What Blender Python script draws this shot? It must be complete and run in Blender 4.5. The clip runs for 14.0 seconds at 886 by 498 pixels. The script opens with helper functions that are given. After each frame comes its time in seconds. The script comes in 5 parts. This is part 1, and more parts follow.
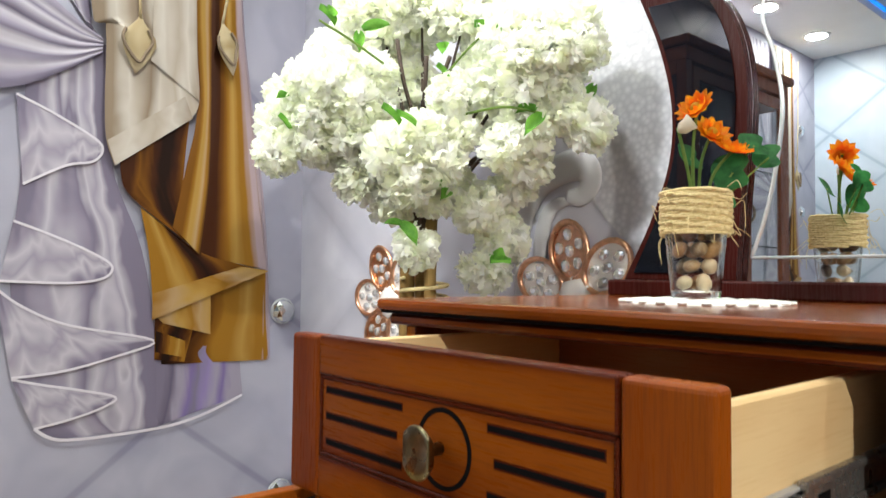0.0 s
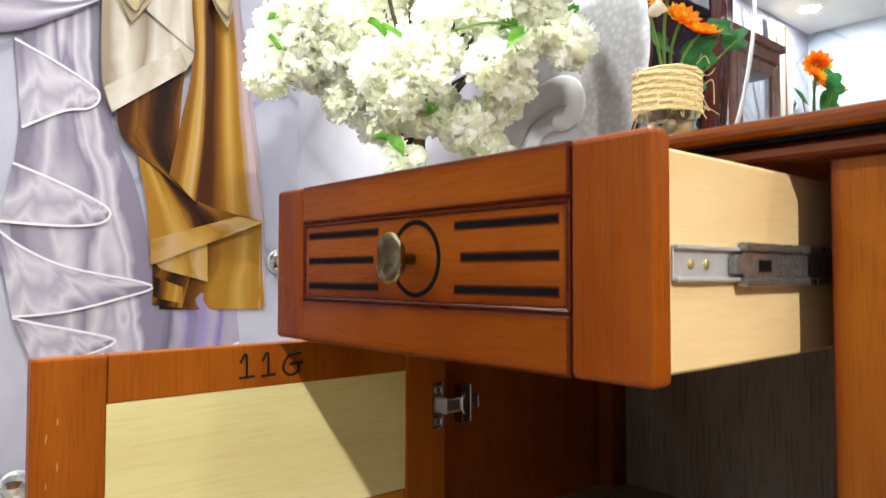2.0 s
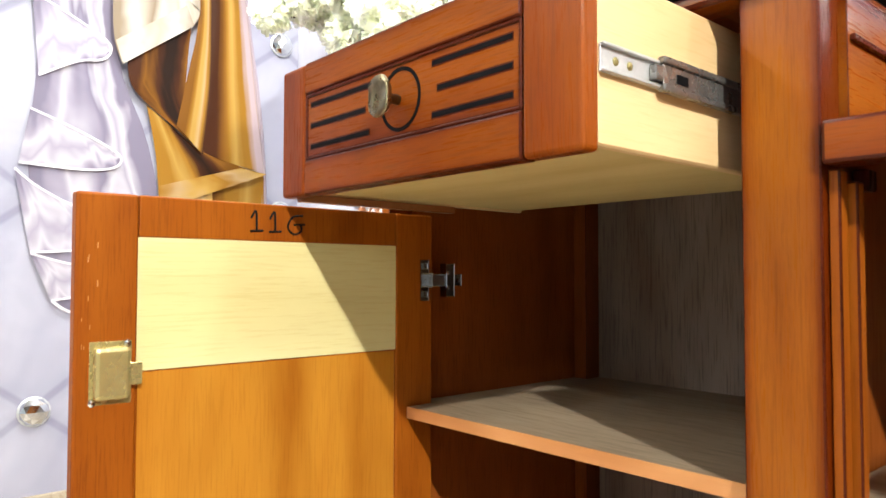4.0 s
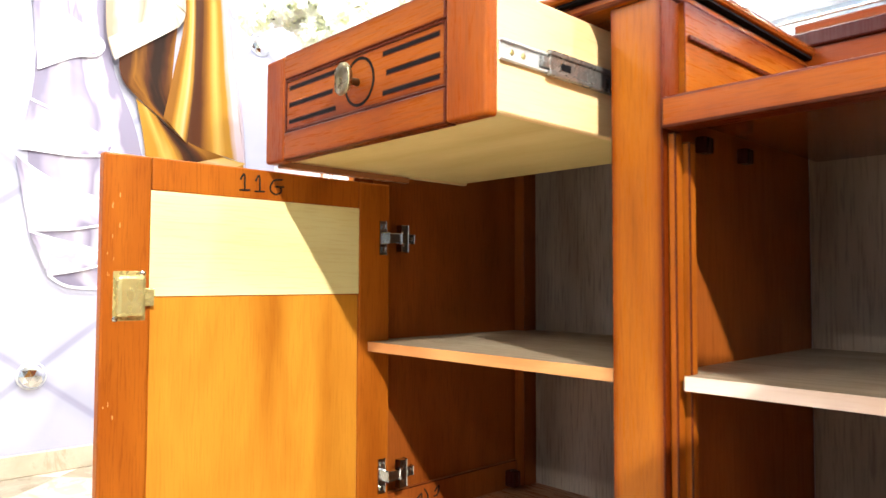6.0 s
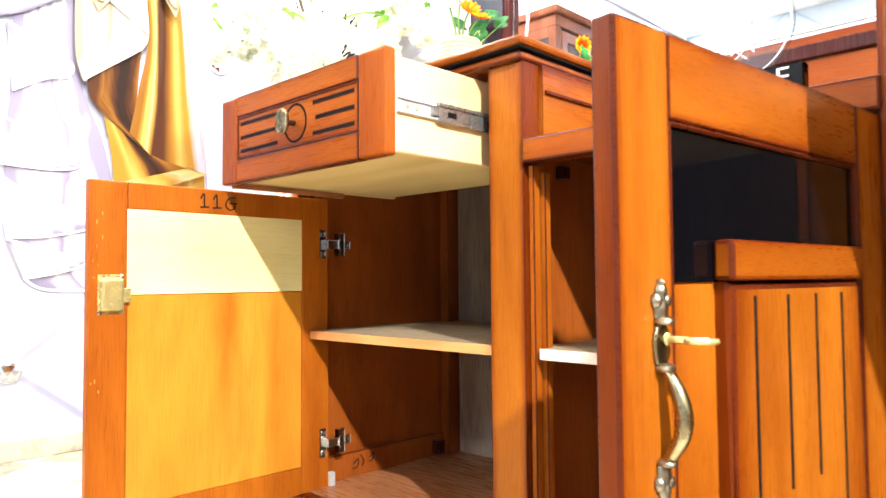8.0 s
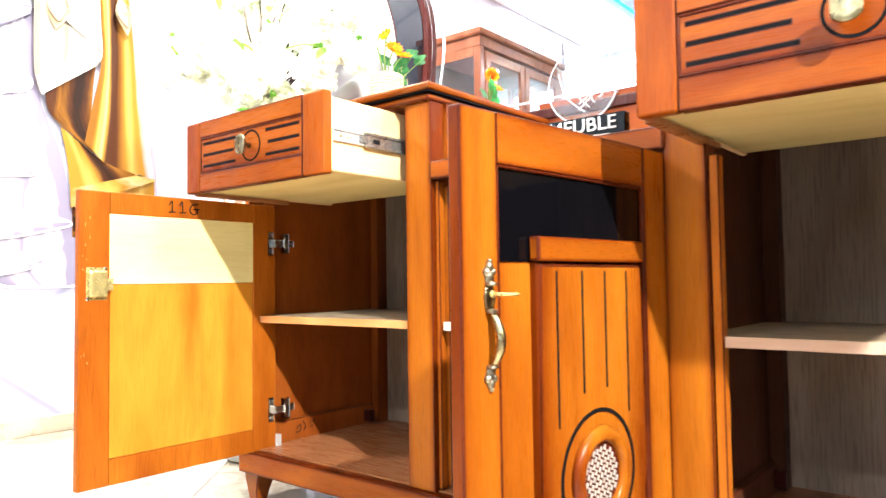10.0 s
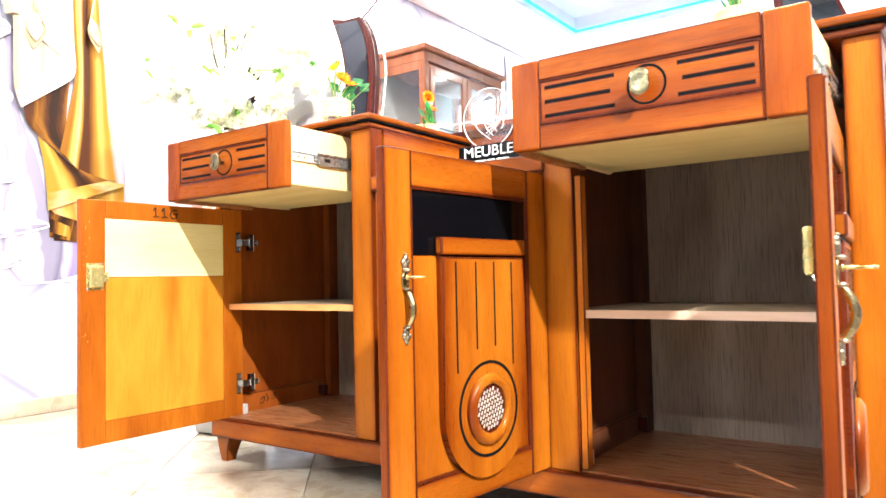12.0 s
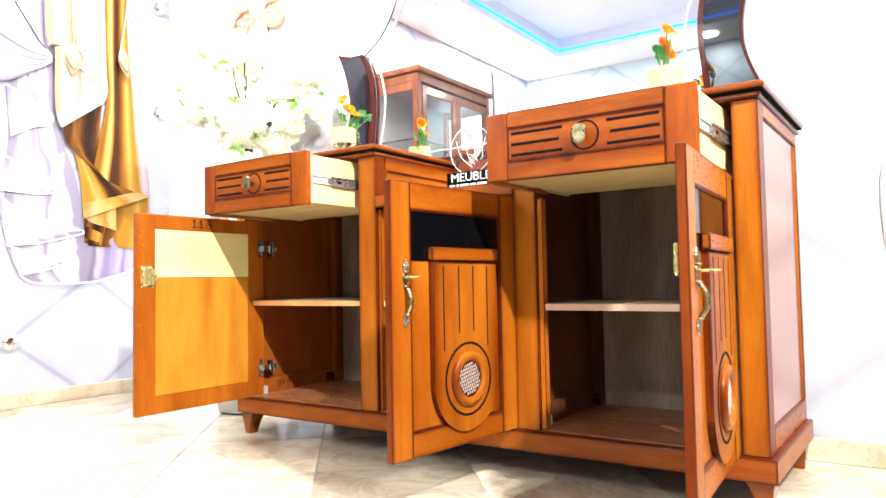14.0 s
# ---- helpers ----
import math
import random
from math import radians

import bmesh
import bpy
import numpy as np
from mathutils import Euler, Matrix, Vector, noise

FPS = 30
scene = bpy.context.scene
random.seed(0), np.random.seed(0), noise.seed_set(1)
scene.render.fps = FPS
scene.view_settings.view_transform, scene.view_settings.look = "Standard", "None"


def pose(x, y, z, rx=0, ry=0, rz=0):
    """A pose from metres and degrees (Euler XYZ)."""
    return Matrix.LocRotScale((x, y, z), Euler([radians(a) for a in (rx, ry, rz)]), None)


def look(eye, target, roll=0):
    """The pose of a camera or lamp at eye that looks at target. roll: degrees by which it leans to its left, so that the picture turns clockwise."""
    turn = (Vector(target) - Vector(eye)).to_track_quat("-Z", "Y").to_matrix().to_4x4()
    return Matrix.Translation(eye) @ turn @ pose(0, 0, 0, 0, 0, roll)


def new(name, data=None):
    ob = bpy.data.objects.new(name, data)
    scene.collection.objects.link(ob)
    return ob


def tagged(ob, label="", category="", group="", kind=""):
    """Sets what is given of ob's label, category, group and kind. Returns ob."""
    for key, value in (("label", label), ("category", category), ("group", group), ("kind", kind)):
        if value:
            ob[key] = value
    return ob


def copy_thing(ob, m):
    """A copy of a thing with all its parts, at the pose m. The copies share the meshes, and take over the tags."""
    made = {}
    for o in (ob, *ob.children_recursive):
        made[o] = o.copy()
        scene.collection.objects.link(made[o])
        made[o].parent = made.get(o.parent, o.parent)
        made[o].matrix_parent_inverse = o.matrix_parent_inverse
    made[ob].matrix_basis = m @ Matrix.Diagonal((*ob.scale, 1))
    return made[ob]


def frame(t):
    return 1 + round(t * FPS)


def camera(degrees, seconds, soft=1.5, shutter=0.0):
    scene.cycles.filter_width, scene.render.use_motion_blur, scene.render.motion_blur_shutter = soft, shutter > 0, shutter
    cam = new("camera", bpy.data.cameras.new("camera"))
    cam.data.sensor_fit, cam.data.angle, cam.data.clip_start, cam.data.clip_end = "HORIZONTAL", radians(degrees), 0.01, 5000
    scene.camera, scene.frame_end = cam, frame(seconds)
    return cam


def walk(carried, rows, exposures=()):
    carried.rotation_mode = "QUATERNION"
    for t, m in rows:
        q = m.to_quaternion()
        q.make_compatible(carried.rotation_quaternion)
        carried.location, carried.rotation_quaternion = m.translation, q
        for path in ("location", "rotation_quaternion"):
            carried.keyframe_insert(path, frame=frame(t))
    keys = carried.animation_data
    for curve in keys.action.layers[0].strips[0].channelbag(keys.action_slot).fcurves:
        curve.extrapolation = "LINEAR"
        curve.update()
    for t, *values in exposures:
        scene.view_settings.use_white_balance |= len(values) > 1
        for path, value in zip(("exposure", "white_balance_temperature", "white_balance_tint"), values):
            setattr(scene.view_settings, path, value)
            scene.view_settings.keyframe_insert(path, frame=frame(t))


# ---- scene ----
cam = camera(64.2, 14.0, shutter=0.5)
PATH = [
    (0, (0.048, 0.046, 1.032), (1.36, 1.554, 1.108), 0.6),
    (0.5, (0.05, 0.041, 0.992), (1.36, 1.55, 1.067), 0.5),
    (1, (0.049, 0.033, 0.955), (1.36, 1.542, 1.026), 0.4),
    (1.5, (0.05, 0.02, 0.914), (1.359, 1.531, 0.984), 0.2),
    (2, (0.049, 0.004, 0.87), (1.358, 1.514, 0.941), 0.1),
    (2.5, (0.042, -0.014, 0.825), (1.351, 1.497, 0.893), -0.1),
    (3, (0.026, -0.037, 0.774), (1.338, 1.47, 0.854), 0.4),
    (3.5, (0.01, -0.065, 0.731), (1.318, 1.447, 0.803), 0.1),
    (6, (-0.134, -0.295, 0.606), (1.229, 1.166, 0.693), 0.2),
    (6.5, (-0.155, -0.362, 0.601), (1.23, 1.079, 0.686), -0.2),
    (7, (-0.181, -0.428, 0.6), (1.22, 0.997, 0.683), -0.3),
    (7.5, (-0.215, -0.492, 0.605), (1.198, 0.921, 0.689), -0.3),
    (9.8, (-0.47, -0.781, 0.581), (1.066, 0.496, 0.67), -0.9),
    (10, (-0.49, -0.81, 0.577), (1.058, 0.453, 0.667), -0.8),
    (10.5, (-0.547, -0.881, 0.57), (1.032, 0.345, 0.657), -1.2),
    (11, (-0.608, -0.952, 0.562), (0.992, 0.245, 0.648), -1.3),
    (11.5, (-0.68, -1.022, 0.559), (0.935, 0.154, 0.645), -1.2),
    (12, (-0.758, -1.085, 0.557), (0.867, 0.077, 0.64), -1.2),
    (12.5, (-0.836, -1.147, 0.555), (0.794, 0.009, 0.642), -1.1),
    (13, (-0.923, -1.209, 0.558), (0.712, -0.06, 0.65), -1.1),
    (13.5, (-1.014, -1.271, 0.556), (0.624, -0.126, 0.649), -1.1),
    (14, (-1.099, -1.33, 0.547), (0.541, -0.189, 0.641), -1.0),
]
EXPOSURES = [(0.0, -0.1), (1.0, 0.18), (2.0, 0.48), (3.0, 0.78), (3.7, 1.03), (6.0, 1.78), (7.5, 2.02), (10.0, 2.25), (12.0, 2.2), (14.0, 1.88)]
walk(cam, [(t, look(eye, target, roll)) for t, eye, target, roll in PATH], EXPOSURES)

# ---- the room's extent, used by lamps and walls ----
XE, XW, YN, YS = 1.265, -3.24, 2.18, -4.6      # wall faces: behind the sideboard, opposite, drape wall, far end
ZC, ZT = 2.68, 2.86                            # soffit and tray ceiling

world = bpy.data.worlds.new("world")
world.use_nodes = True
world.node_tree.nodes["Background"].inputs[0].default_value = (0.9, 0.93, 1.0, 1)
world.node_tree.nodes["Background"].inputs[1].default_value = 0.01
scene.world = world


def lamp(name, place, power, size, colour=(0.94, 0.96, 0.90), target=None, kind="AREA", cone=150):
    data = bpy.data.lights.new(name, kind)
    data.energy, data.color = power, colour
    if kind == "AREA":
        data.shape, data.size = "DISK", size
    else:
        data.shadow_soft_size, data.spot_size, data.spot_blend = size, radians(cone), 0.55
    ob = new(name, data)
    ob.matrix_world = look(place, target) if target else Matrix.Translation(place)
    return ob


# recessed ceiling lamps along the soffit and an assumed, unseen strong spot over the walkway
KEY = (-0.75, -2.55, ZC - 0.03)
lamp("key_spot_lamp", KEY, 400, 0.05, (0.97, 0.94, 0.85), (0.6, -0.15, 0.75), "SPOT", 60)
# added spot in the tray to brighten the blossom tree; no lamp known there
ACCENT = (-0.7, 1.0, ZT - 0.03)
lamp("added_tree_lamp", ACCENT, 360, 0.12, (0.94, 0.97, 0.91), (0.93, 1.22, 1.30), "SPOT", 37)
# the lamp at (0.66, 0.82) is placed to brighten the tree
DOWNLIGHTS = [(-2.69, 1.95, 15), (-1.94, 1.95, 12), (-0.9, 1.8, 8), (0.2, 1.75, 12), (0.66, 0.82, 26), (0.92, -0.6, 7), (0.92, -2.0, 6),
              (-2.95, 0.2, 11), (-2.95, -1.6, 8), (-2.4, -3.4, 5), (0.6, -3.6, 5)]
for x, y, power in DOWNLIGHTS:
    lamp("downlight_lamp", (x, y, ZC - 0.012), power, 0.13)

# ---- materials ----
def nodes_of(name, rough=0.5, metal=0.0, colour=(0.8, 0.8, 0.8), spec=0.5):
    m = bpy.data.materials.new(name)
    m.use_nodes = True
    b = m.node_tree.nodes["Principled BSDF"]
    b.inputs["Base Color"].default_value = (*colour, 1)
    b.inputs["Roughness"].default_value = rough
    b.inputs["Metallic"].default_value = metal
    b.inputs["Specular IOR Level"].default_value = spec
    return m, m.node_tree.nodes, m.node_tree.links, b


def ramp(n, l, fac, stops):
    r = n.new("ShaderNodeValToRGB")
    while len(r.color_ramp.elements) < len(stops):
        r.color_ramp.elements.new(0.5)
    for e, (p, c) in zip(r.color_ramp.elements, stops):
        e.position, e.color = p, (*c, 1)
    l.new(fac, r.inputs[0])
    return r.outputs[0]


def coords(n, l, scale=(1, 1, 1), source="Object"):
    t, mp = n.new("ShaderNodeTexCoord"), n.new("ShaderNodeMapping")
    mp.inputs["Scale"].default_value = scale
    l.new(t.outputs[source], mp.inputs[0])
    return mp.outputs[0]


def noise_tex(n, l, vec, scale, detail=4, rough=0.55, distort=0.0):
    t = n.new("ShaderNodeTexNoise")
    t.inputs["Scale"].default_value, t.inputs["Detail"].default_value = scale, detail
    t.inputs["Roughness"].default_value, t.inputs["Distortion"].default_value = rough, distort
    l.new(vec, t.inputs["Vector"])
    return t.outputs[0]


def math_node(n, l, op, a, b=None, c=None):
    t = n.new("ShaderNodeMath")
    t.operation = op
    for i, v in enumerate((a, b, c)):
        if v is None:
            continue
        if isinstance(v, (int, float)):
            t.inputs[i].default_value = v
        else:
            l.new(v, t.inputs[i])
    return t.outputs[0]


def mix(n, l, fac, a, b, mode="MIX"):
    t = n.new("ShaderNodeMix")
    t.data_type, t.blend_type = "RGBA", mode
    for i, v in ((0, fac), (6, a), (7, b)):
        if isinstance(v, (int, float)):
            t.inputs[i].default_value = v
        elif isinstance(v, tuple):
            t.inputs[i].default_value = (*v, 1)
        else:
            l.new(v, t.inputs[i])
    return t.outputs[2]


def bump(n, l, b, height, strength=0.2, distance=0.002):
    t = n.new("ShaderNodeBump")
    t.inputs["Strength"].default_value, t.inputs["Distance"].default_value = strength, distance
    l.new(height, t.inputs["Height"])
    l.new(t.outputs[0], b.inputs["Normal"])


def wood(name, dark, mid, light, axis="z", rough=0.3, grain=1.0, coat=0.25, scale=1.0, glaze=None, mottle=1.0):
    """Stained wood: long fine pores and broad cloudy figure along one axis."""
    m, n, l, b = nodes_of(name, rough, spec=0.14)
    s = {"x": (2.0, 42, 42), "y": (42, 2.0, 42), "z": (42, 42, 2.0)}[axis]
    s2 = {"x": (1.2, 7, 7), "y": (7, 1.2, 7), "z": (7, 7, 1.2)}[axis]
    fine = noise_tex(n, l, coords(n, l, [v * scale for v in s]), 8.0, 4, 0.65)
    broad = noise_tex(n, l, coords(n, l, [v * scale for v in s2]), 1.4, 3, 0.5, 0.8)
    col = ramp(n, l, broad, [(0.3, mid), (0.7, light)])
    pores = ramp(n, l, fine, [(0.36, dark), (0.5, (1, 1, 1))])
    col = mix(n, l, 0.42 * grain, col, mix(n, l, 1.0, col, pores, "MULTIPLY"))
    cloud = noise_tex(n, l, coords(n, l, {"x": (0.3, 1, 1), "y": (1, 0.3, 1), "z": (1, 1, 0.3)}[axis]), 10.0 * scale, 2, 0.5, 0.5)          # uneven stain
    col = mix(n, l, mottle, col, ramp(n, l, cloud, [(0.28, (0.80, 0.70, 0.62)), (0.52, (1.0, 1.0, 1.0)), (0.75, (1.10, 1.10, 1.10))]), "MULTIPLY")
    if glaze:                                     # antique glaze sprayed darker along the long edges of each wooden member
        t, sp = n.new("ShaderNodeTexCoord"), n.new("ShaderNodeSeparateXYZ")
        l.new(t.outputs["Generated"], sp.inputs[0])
        g = sp.outputs[glaze]
        d = math_node(n, l, "MINIMUM", g, math_node(n, l, "SUBTRACT", 1.0, g))
        d = math_node(n, l, "ADD", d, math_node(n, l, "MULTIPLY_ADD", broad, 0.10, -0.05))
        col = mix(n, l, 1.0, col, ramp(n, l, d, [(0.0, (0.40, 0.22, 0.17)), (0.04, (0.58, 0.40, 0.33)), (0.12, (0.88, 0.80, 0.75)), (0.22, (1, 1, 1))]), "MULTIPLY")
    l.new(col, b.inputs["Base Color"])
    b.inputs["Coat Weight"].default_value, b.inputs["Coat Roughness"].default_value = coat * 0.25, 0.10
    l.new(ramp(n, l, fine, [(0.3, (rough + 0.12,) * 3), (0.7, (rough - 0.03,) * 3)]), b.inputs["Roughness"])
    bump(n, l, b, fine, 0.12, 0.0008)
    return m


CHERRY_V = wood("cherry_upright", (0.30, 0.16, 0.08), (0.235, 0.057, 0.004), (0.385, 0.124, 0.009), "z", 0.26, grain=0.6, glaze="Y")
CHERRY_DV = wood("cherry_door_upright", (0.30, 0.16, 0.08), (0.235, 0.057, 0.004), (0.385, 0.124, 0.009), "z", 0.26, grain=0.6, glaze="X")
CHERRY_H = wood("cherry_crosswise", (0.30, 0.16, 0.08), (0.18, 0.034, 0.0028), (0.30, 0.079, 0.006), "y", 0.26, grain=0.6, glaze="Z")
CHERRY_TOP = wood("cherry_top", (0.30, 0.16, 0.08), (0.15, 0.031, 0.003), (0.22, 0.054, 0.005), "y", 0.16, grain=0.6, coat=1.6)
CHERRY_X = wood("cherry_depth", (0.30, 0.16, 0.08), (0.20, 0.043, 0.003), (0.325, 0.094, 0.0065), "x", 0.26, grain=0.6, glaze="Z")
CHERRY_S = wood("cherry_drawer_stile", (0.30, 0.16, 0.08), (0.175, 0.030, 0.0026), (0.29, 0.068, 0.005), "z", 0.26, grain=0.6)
CHERRY_EDGE = wood("cherry_dark_glaze", (0.2, 0.1, 0.08), (0.055, 0.009, 0.003), (0.09, 0.014, 0.004), "y", 0.25, 0.4, 0.4)
CHERRY_IN = wood("cherry_interior", (0.3, 0.2, 0.1), (0.21, 0.048, 0.007), (0.31, 0.080, 0.012), "z", 0.34, 0.8, 0.1)
GOLDEN = wood("golden_cherry_door_back", (0.5, 0.35, 0.2), (0.44, 0.155, 0.012), (0.60, 0.270, 0.030), "z", 0.36, 0.45, 0.15)
GOLDEN_RAIL = wood("orange_cherry_door_back_rail", (0.4, 0.25, 0.12), (0.27, 0.062, 0.0045), (0.40, 0.118, 0.009), "z", 0.36, 0.8, 0.15)
# interior wood of the right tower, with its shade put into the colour
SHADED_IN = wood("shaded_brown_interior", (0.3, 0.2, 0.15), (0.075, 0.026, 0.013), (0.115, 0.042, 0.021), "z", 0.4, 0.5, 0.0)
DARKWOOD = wood("dark_mahogany", (0.2, 0.1, 0.1), (0.030, 0.005, 0.004), (0.045, 0.008, 0.006), "z", 0.22, 0.15, 0.3)
VITRINE_WOOD = wood("vitrine_mahogany", (0.3, 0.2, 0.2), (0.17, 0.055, 0.026), (0.24, 0.082, 0.040), "z", 0.25, 0.3, 1.0)
BIRCH = wood("pale_drawer_wood", (0.75, 0.62, 0.45), (0.72, 0.50, 0.25), (0.80, 0.60, 0.33), "x", 0.45, 0.35, 0.05, mottle=0.3)
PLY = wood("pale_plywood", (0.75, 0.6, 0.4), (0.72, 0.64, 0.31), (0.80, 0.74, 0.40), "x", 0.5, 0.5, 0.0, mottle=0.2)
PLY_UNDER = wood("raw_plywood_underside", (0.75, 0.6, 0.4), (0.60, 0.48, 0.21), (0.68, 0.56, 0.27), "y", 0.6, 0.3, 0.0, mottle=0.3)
LAMINATE = wood("grey_oak_laminate", (0.35, 0.3, 0.28), (0.23, 0.175, 0.138), (0.35, 0.275, 0.22), "z", 0.5, 1.2, 0.0, 0.7)
LAMINATE_H = wood("grey_oak_laminate_shelf", (0.4, 0.35, 0.3), (0.26, 0.20, 0.14), (0.34, 0.27, 0.19), "y", 0.5, 1.0, 0.0, 0.7)
BOARD = wood("brown_base_board", (0.4, 0.3, 0.25), (0.25, 0.098, 0.042), (0.34, 0.140, 0.062), "y", 0.24, 0.08, 0.5, mottle=0.6)
PALE_EDGE = wood("pale_pink_edge_band", (0.8, 0.7, 0.65), (0.62, 0.48, 0.40), (0.7, 0.56, 0.48), "y", 0.45, 0.4, 0.0)
ORANGE_EDGE = wood("orange_edge_band", (0.8, 0.7, 0.65), (0.55, 0.24, 0.09), (0.62, 0.3, 0.12), "y", 0.45, 0.4, 0.0)
ROSE_SIDE = wood("reddish_side_veneer", (0.3, 0.16, 0.08), (0.24, 0.07, 0.03), (0.30, 0.095, 0.04), "z", 0.14, 0.5, 2.4)


def metal(name, colour, rough, worn=0.25, amount=1.0):
    m, n, l, b = nodes_of(name, rough, amount, colour)
    f = noise_tex(n, l, coords(n, l), 60, 4)
    l.new(ramp(n, l, f, [(0.35, tuple(c * (1 - worn) for c in colour)), (0.65, colour)]), b.inputs["Base Color"])
    l.new(ramp(n, l, f, [(0.3, (rough + 0.1,) * 3), (0.7, (max(rough - 0.05, 0.05),) * 3)]), b.inputs["Roughness"])
    return m


BRASS = metal("antique_brass", (0.40, 0.34, 0.20), 0.26, 0.5)
LOCK_BRASS = metal("yellow_lock_brass", (0.64, 0.55, 0.24), 0.24, 0.2, 0.65)
PEWTER = metal("dark_pewter_brass", (0.40, 0.36, 0.28), 0.3, 0.5)
ZINC = metal("zinc_plate", (0.60, 0.62, 0.64), 0.4, 0.12, 0.45)
STEEL = metal("dark_steel", (0.30, 0.29, 0.28), 0.26, 0.3, 0.7)
NICKEL = metal("polished_nickel", (0.50, 0.48, 0.45), 0.14, 0.2)
CHROME = metal("chrome", (0.78, 0.8, 0.82), 0.08, 0.1)
SILVER_GRID = metal("silver_lattice", (0.42, 0.38, 0.35), 0.35, 0.1, 0.2)
BLACK = nodes_of("black_groove_paint", 0.8, 0, (0.004, 0.004, 0.005), 0.08)[0]
INK = nodes_of("black_marker_ink", 0.7, 0, (0.009, 0.007, 0.006), 0.15)[0]
BLACK_GLASS = nodes_of("black_glass", 0.04, 0, (0.002, 0.002, 0.003), 0.2)[0]
WING_GLASS = nodes_of("black_mirror_glass", 0.02, 0, (0.004, 0.005, 0.008), 0.9)[0]
WHITE_PAINT = nodes_of("white_acrylic", 0.3, 0, (0.85, 0.85, 0.86))[0]
MIRROR = nodes_of("mirror_silver", 0.01, 1.0, (0.90, 0.92, 0.93))[0]
BEVEL_GLASS = nodes_of("ground_glass_bevel", 0.22, 0.6, (0.85, 0.88, 0.9))[0]


def glass_mat(name, tint=(0.95, 0.97, 0.97), rough=0.02):
    m, n, l, b = nodes_of(name, rough, 0, tint)
    b.inputs["Transmission Weight"].default_value, b.inputs["IOR"].default_value = 1.0, 1.45
    return m


GLASS = glass_mat("clear_glass")


def tufted(name, axis, u0, v0, base, dark, line):
    """Silky printed wallpaper of padded diamonds, 0.77 by 0.60 m, with stitched seams."""
    m, n, l, b = nodes_of(name, 0.42, 0, base)
    t, sp = n.new("ShaderNodeTexCoord"), n.new("ShaderNodeSeparateXYZ")
    l.new(t.outputs["Object"], sp.inputs[0])
    u = math_node(n, l, "DIVIDE", math_node(n, l, "SUBTRACT", sp.outputs[axis], u0), 0.77)
    v = math_node(n, l, "DIVIDE", math_node(n, l, "SUBTRACT", sp.outputs["Z"], v0), 0.60)
    ds = []
    for op in ("ADD", "SUBTRACT"):
        s = math_node(n, l, op, u, v)
        fr = math_node(n, l, "FRACT", math_node(n, l, "ADD", s, 100.5))
        ds.append(math_node(n, l, "ABSOLUTE", math_node(n, l, "SUBTRACT", fr, 0.5)))
    d = math_node(n, l, "MINIMUM", ds[0], ds[1])
    seam = ramp(n, l, d, [(0.0, line), (0.012, line), (0.03, tuple(0.5 * (a + c) for a, c in zip(dark, base))), (0.12, base), (0.3, base)])
    cloud = noise_tex(n, l, coords(n, l, (1, 1, 1)), 2.4, 3, 0.5, 0.6)
    sheen = noise_tex(n, l, coords(n, l, (1, 1, 1)), 5.0, 2, 0.5, 0.8)
    col = mix(n, l, 0.5, seam, ramp(n, l, cloud, [(0.3, dark), (0.7, base)]), "MULTIPLY")
    col = mix(n, l, 0.12, col, ramp(n, l, sheen, [(0.35, dark), (0.65, (0.9, 0.9, 0.95))]))
    l.new(col, b.inputs["Base Color"])
    bump(n, l, b, ramp(n, l, d, [(0.0, (0, 0, 0)), (0.25, (1, 1, 1))]), 0.35, 0.01)
    return m


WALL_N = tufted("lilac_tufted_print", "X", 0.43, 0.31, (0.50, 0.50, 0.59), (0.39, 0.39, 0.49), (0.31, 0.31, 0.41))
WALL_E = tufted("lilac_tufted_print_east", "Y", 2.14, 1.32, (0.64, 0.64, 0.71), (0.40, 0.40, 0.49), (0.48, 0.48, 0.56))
WALL_W = tufted("blue_tufted_print", "Y", 1.3, 0.9, (0.62, 0.70, 0.78), (0.48, 0.57, 0.66), (0.40, 0.48, 0.58))


def plaster(name, colour):
    m, n, l, b = nodes_of(name, 0.7, 0, colour)
    f = noise_tex(n, l, coords(n, l), 3, 5)
    l.new(ramp(n, l, f, [(0.3, tuple(c * 0.94 for c in colour)), (0.7, colour)]), b.inputs["Base Color"])
    bump(n, l, b, noise_tex(n, l, coords(n, l), 180, 3), 0.08, 0.001)
    return m


# dark tone chosen for the unseen south wall, to lower the bounced fill
FAR_WALL = plaster("unseen_wall_light_absorber", (0.20, 0.16, 0.13))
CEILING = plaster("white_ceiling_paint", (0.82, 0.82, 0.82))


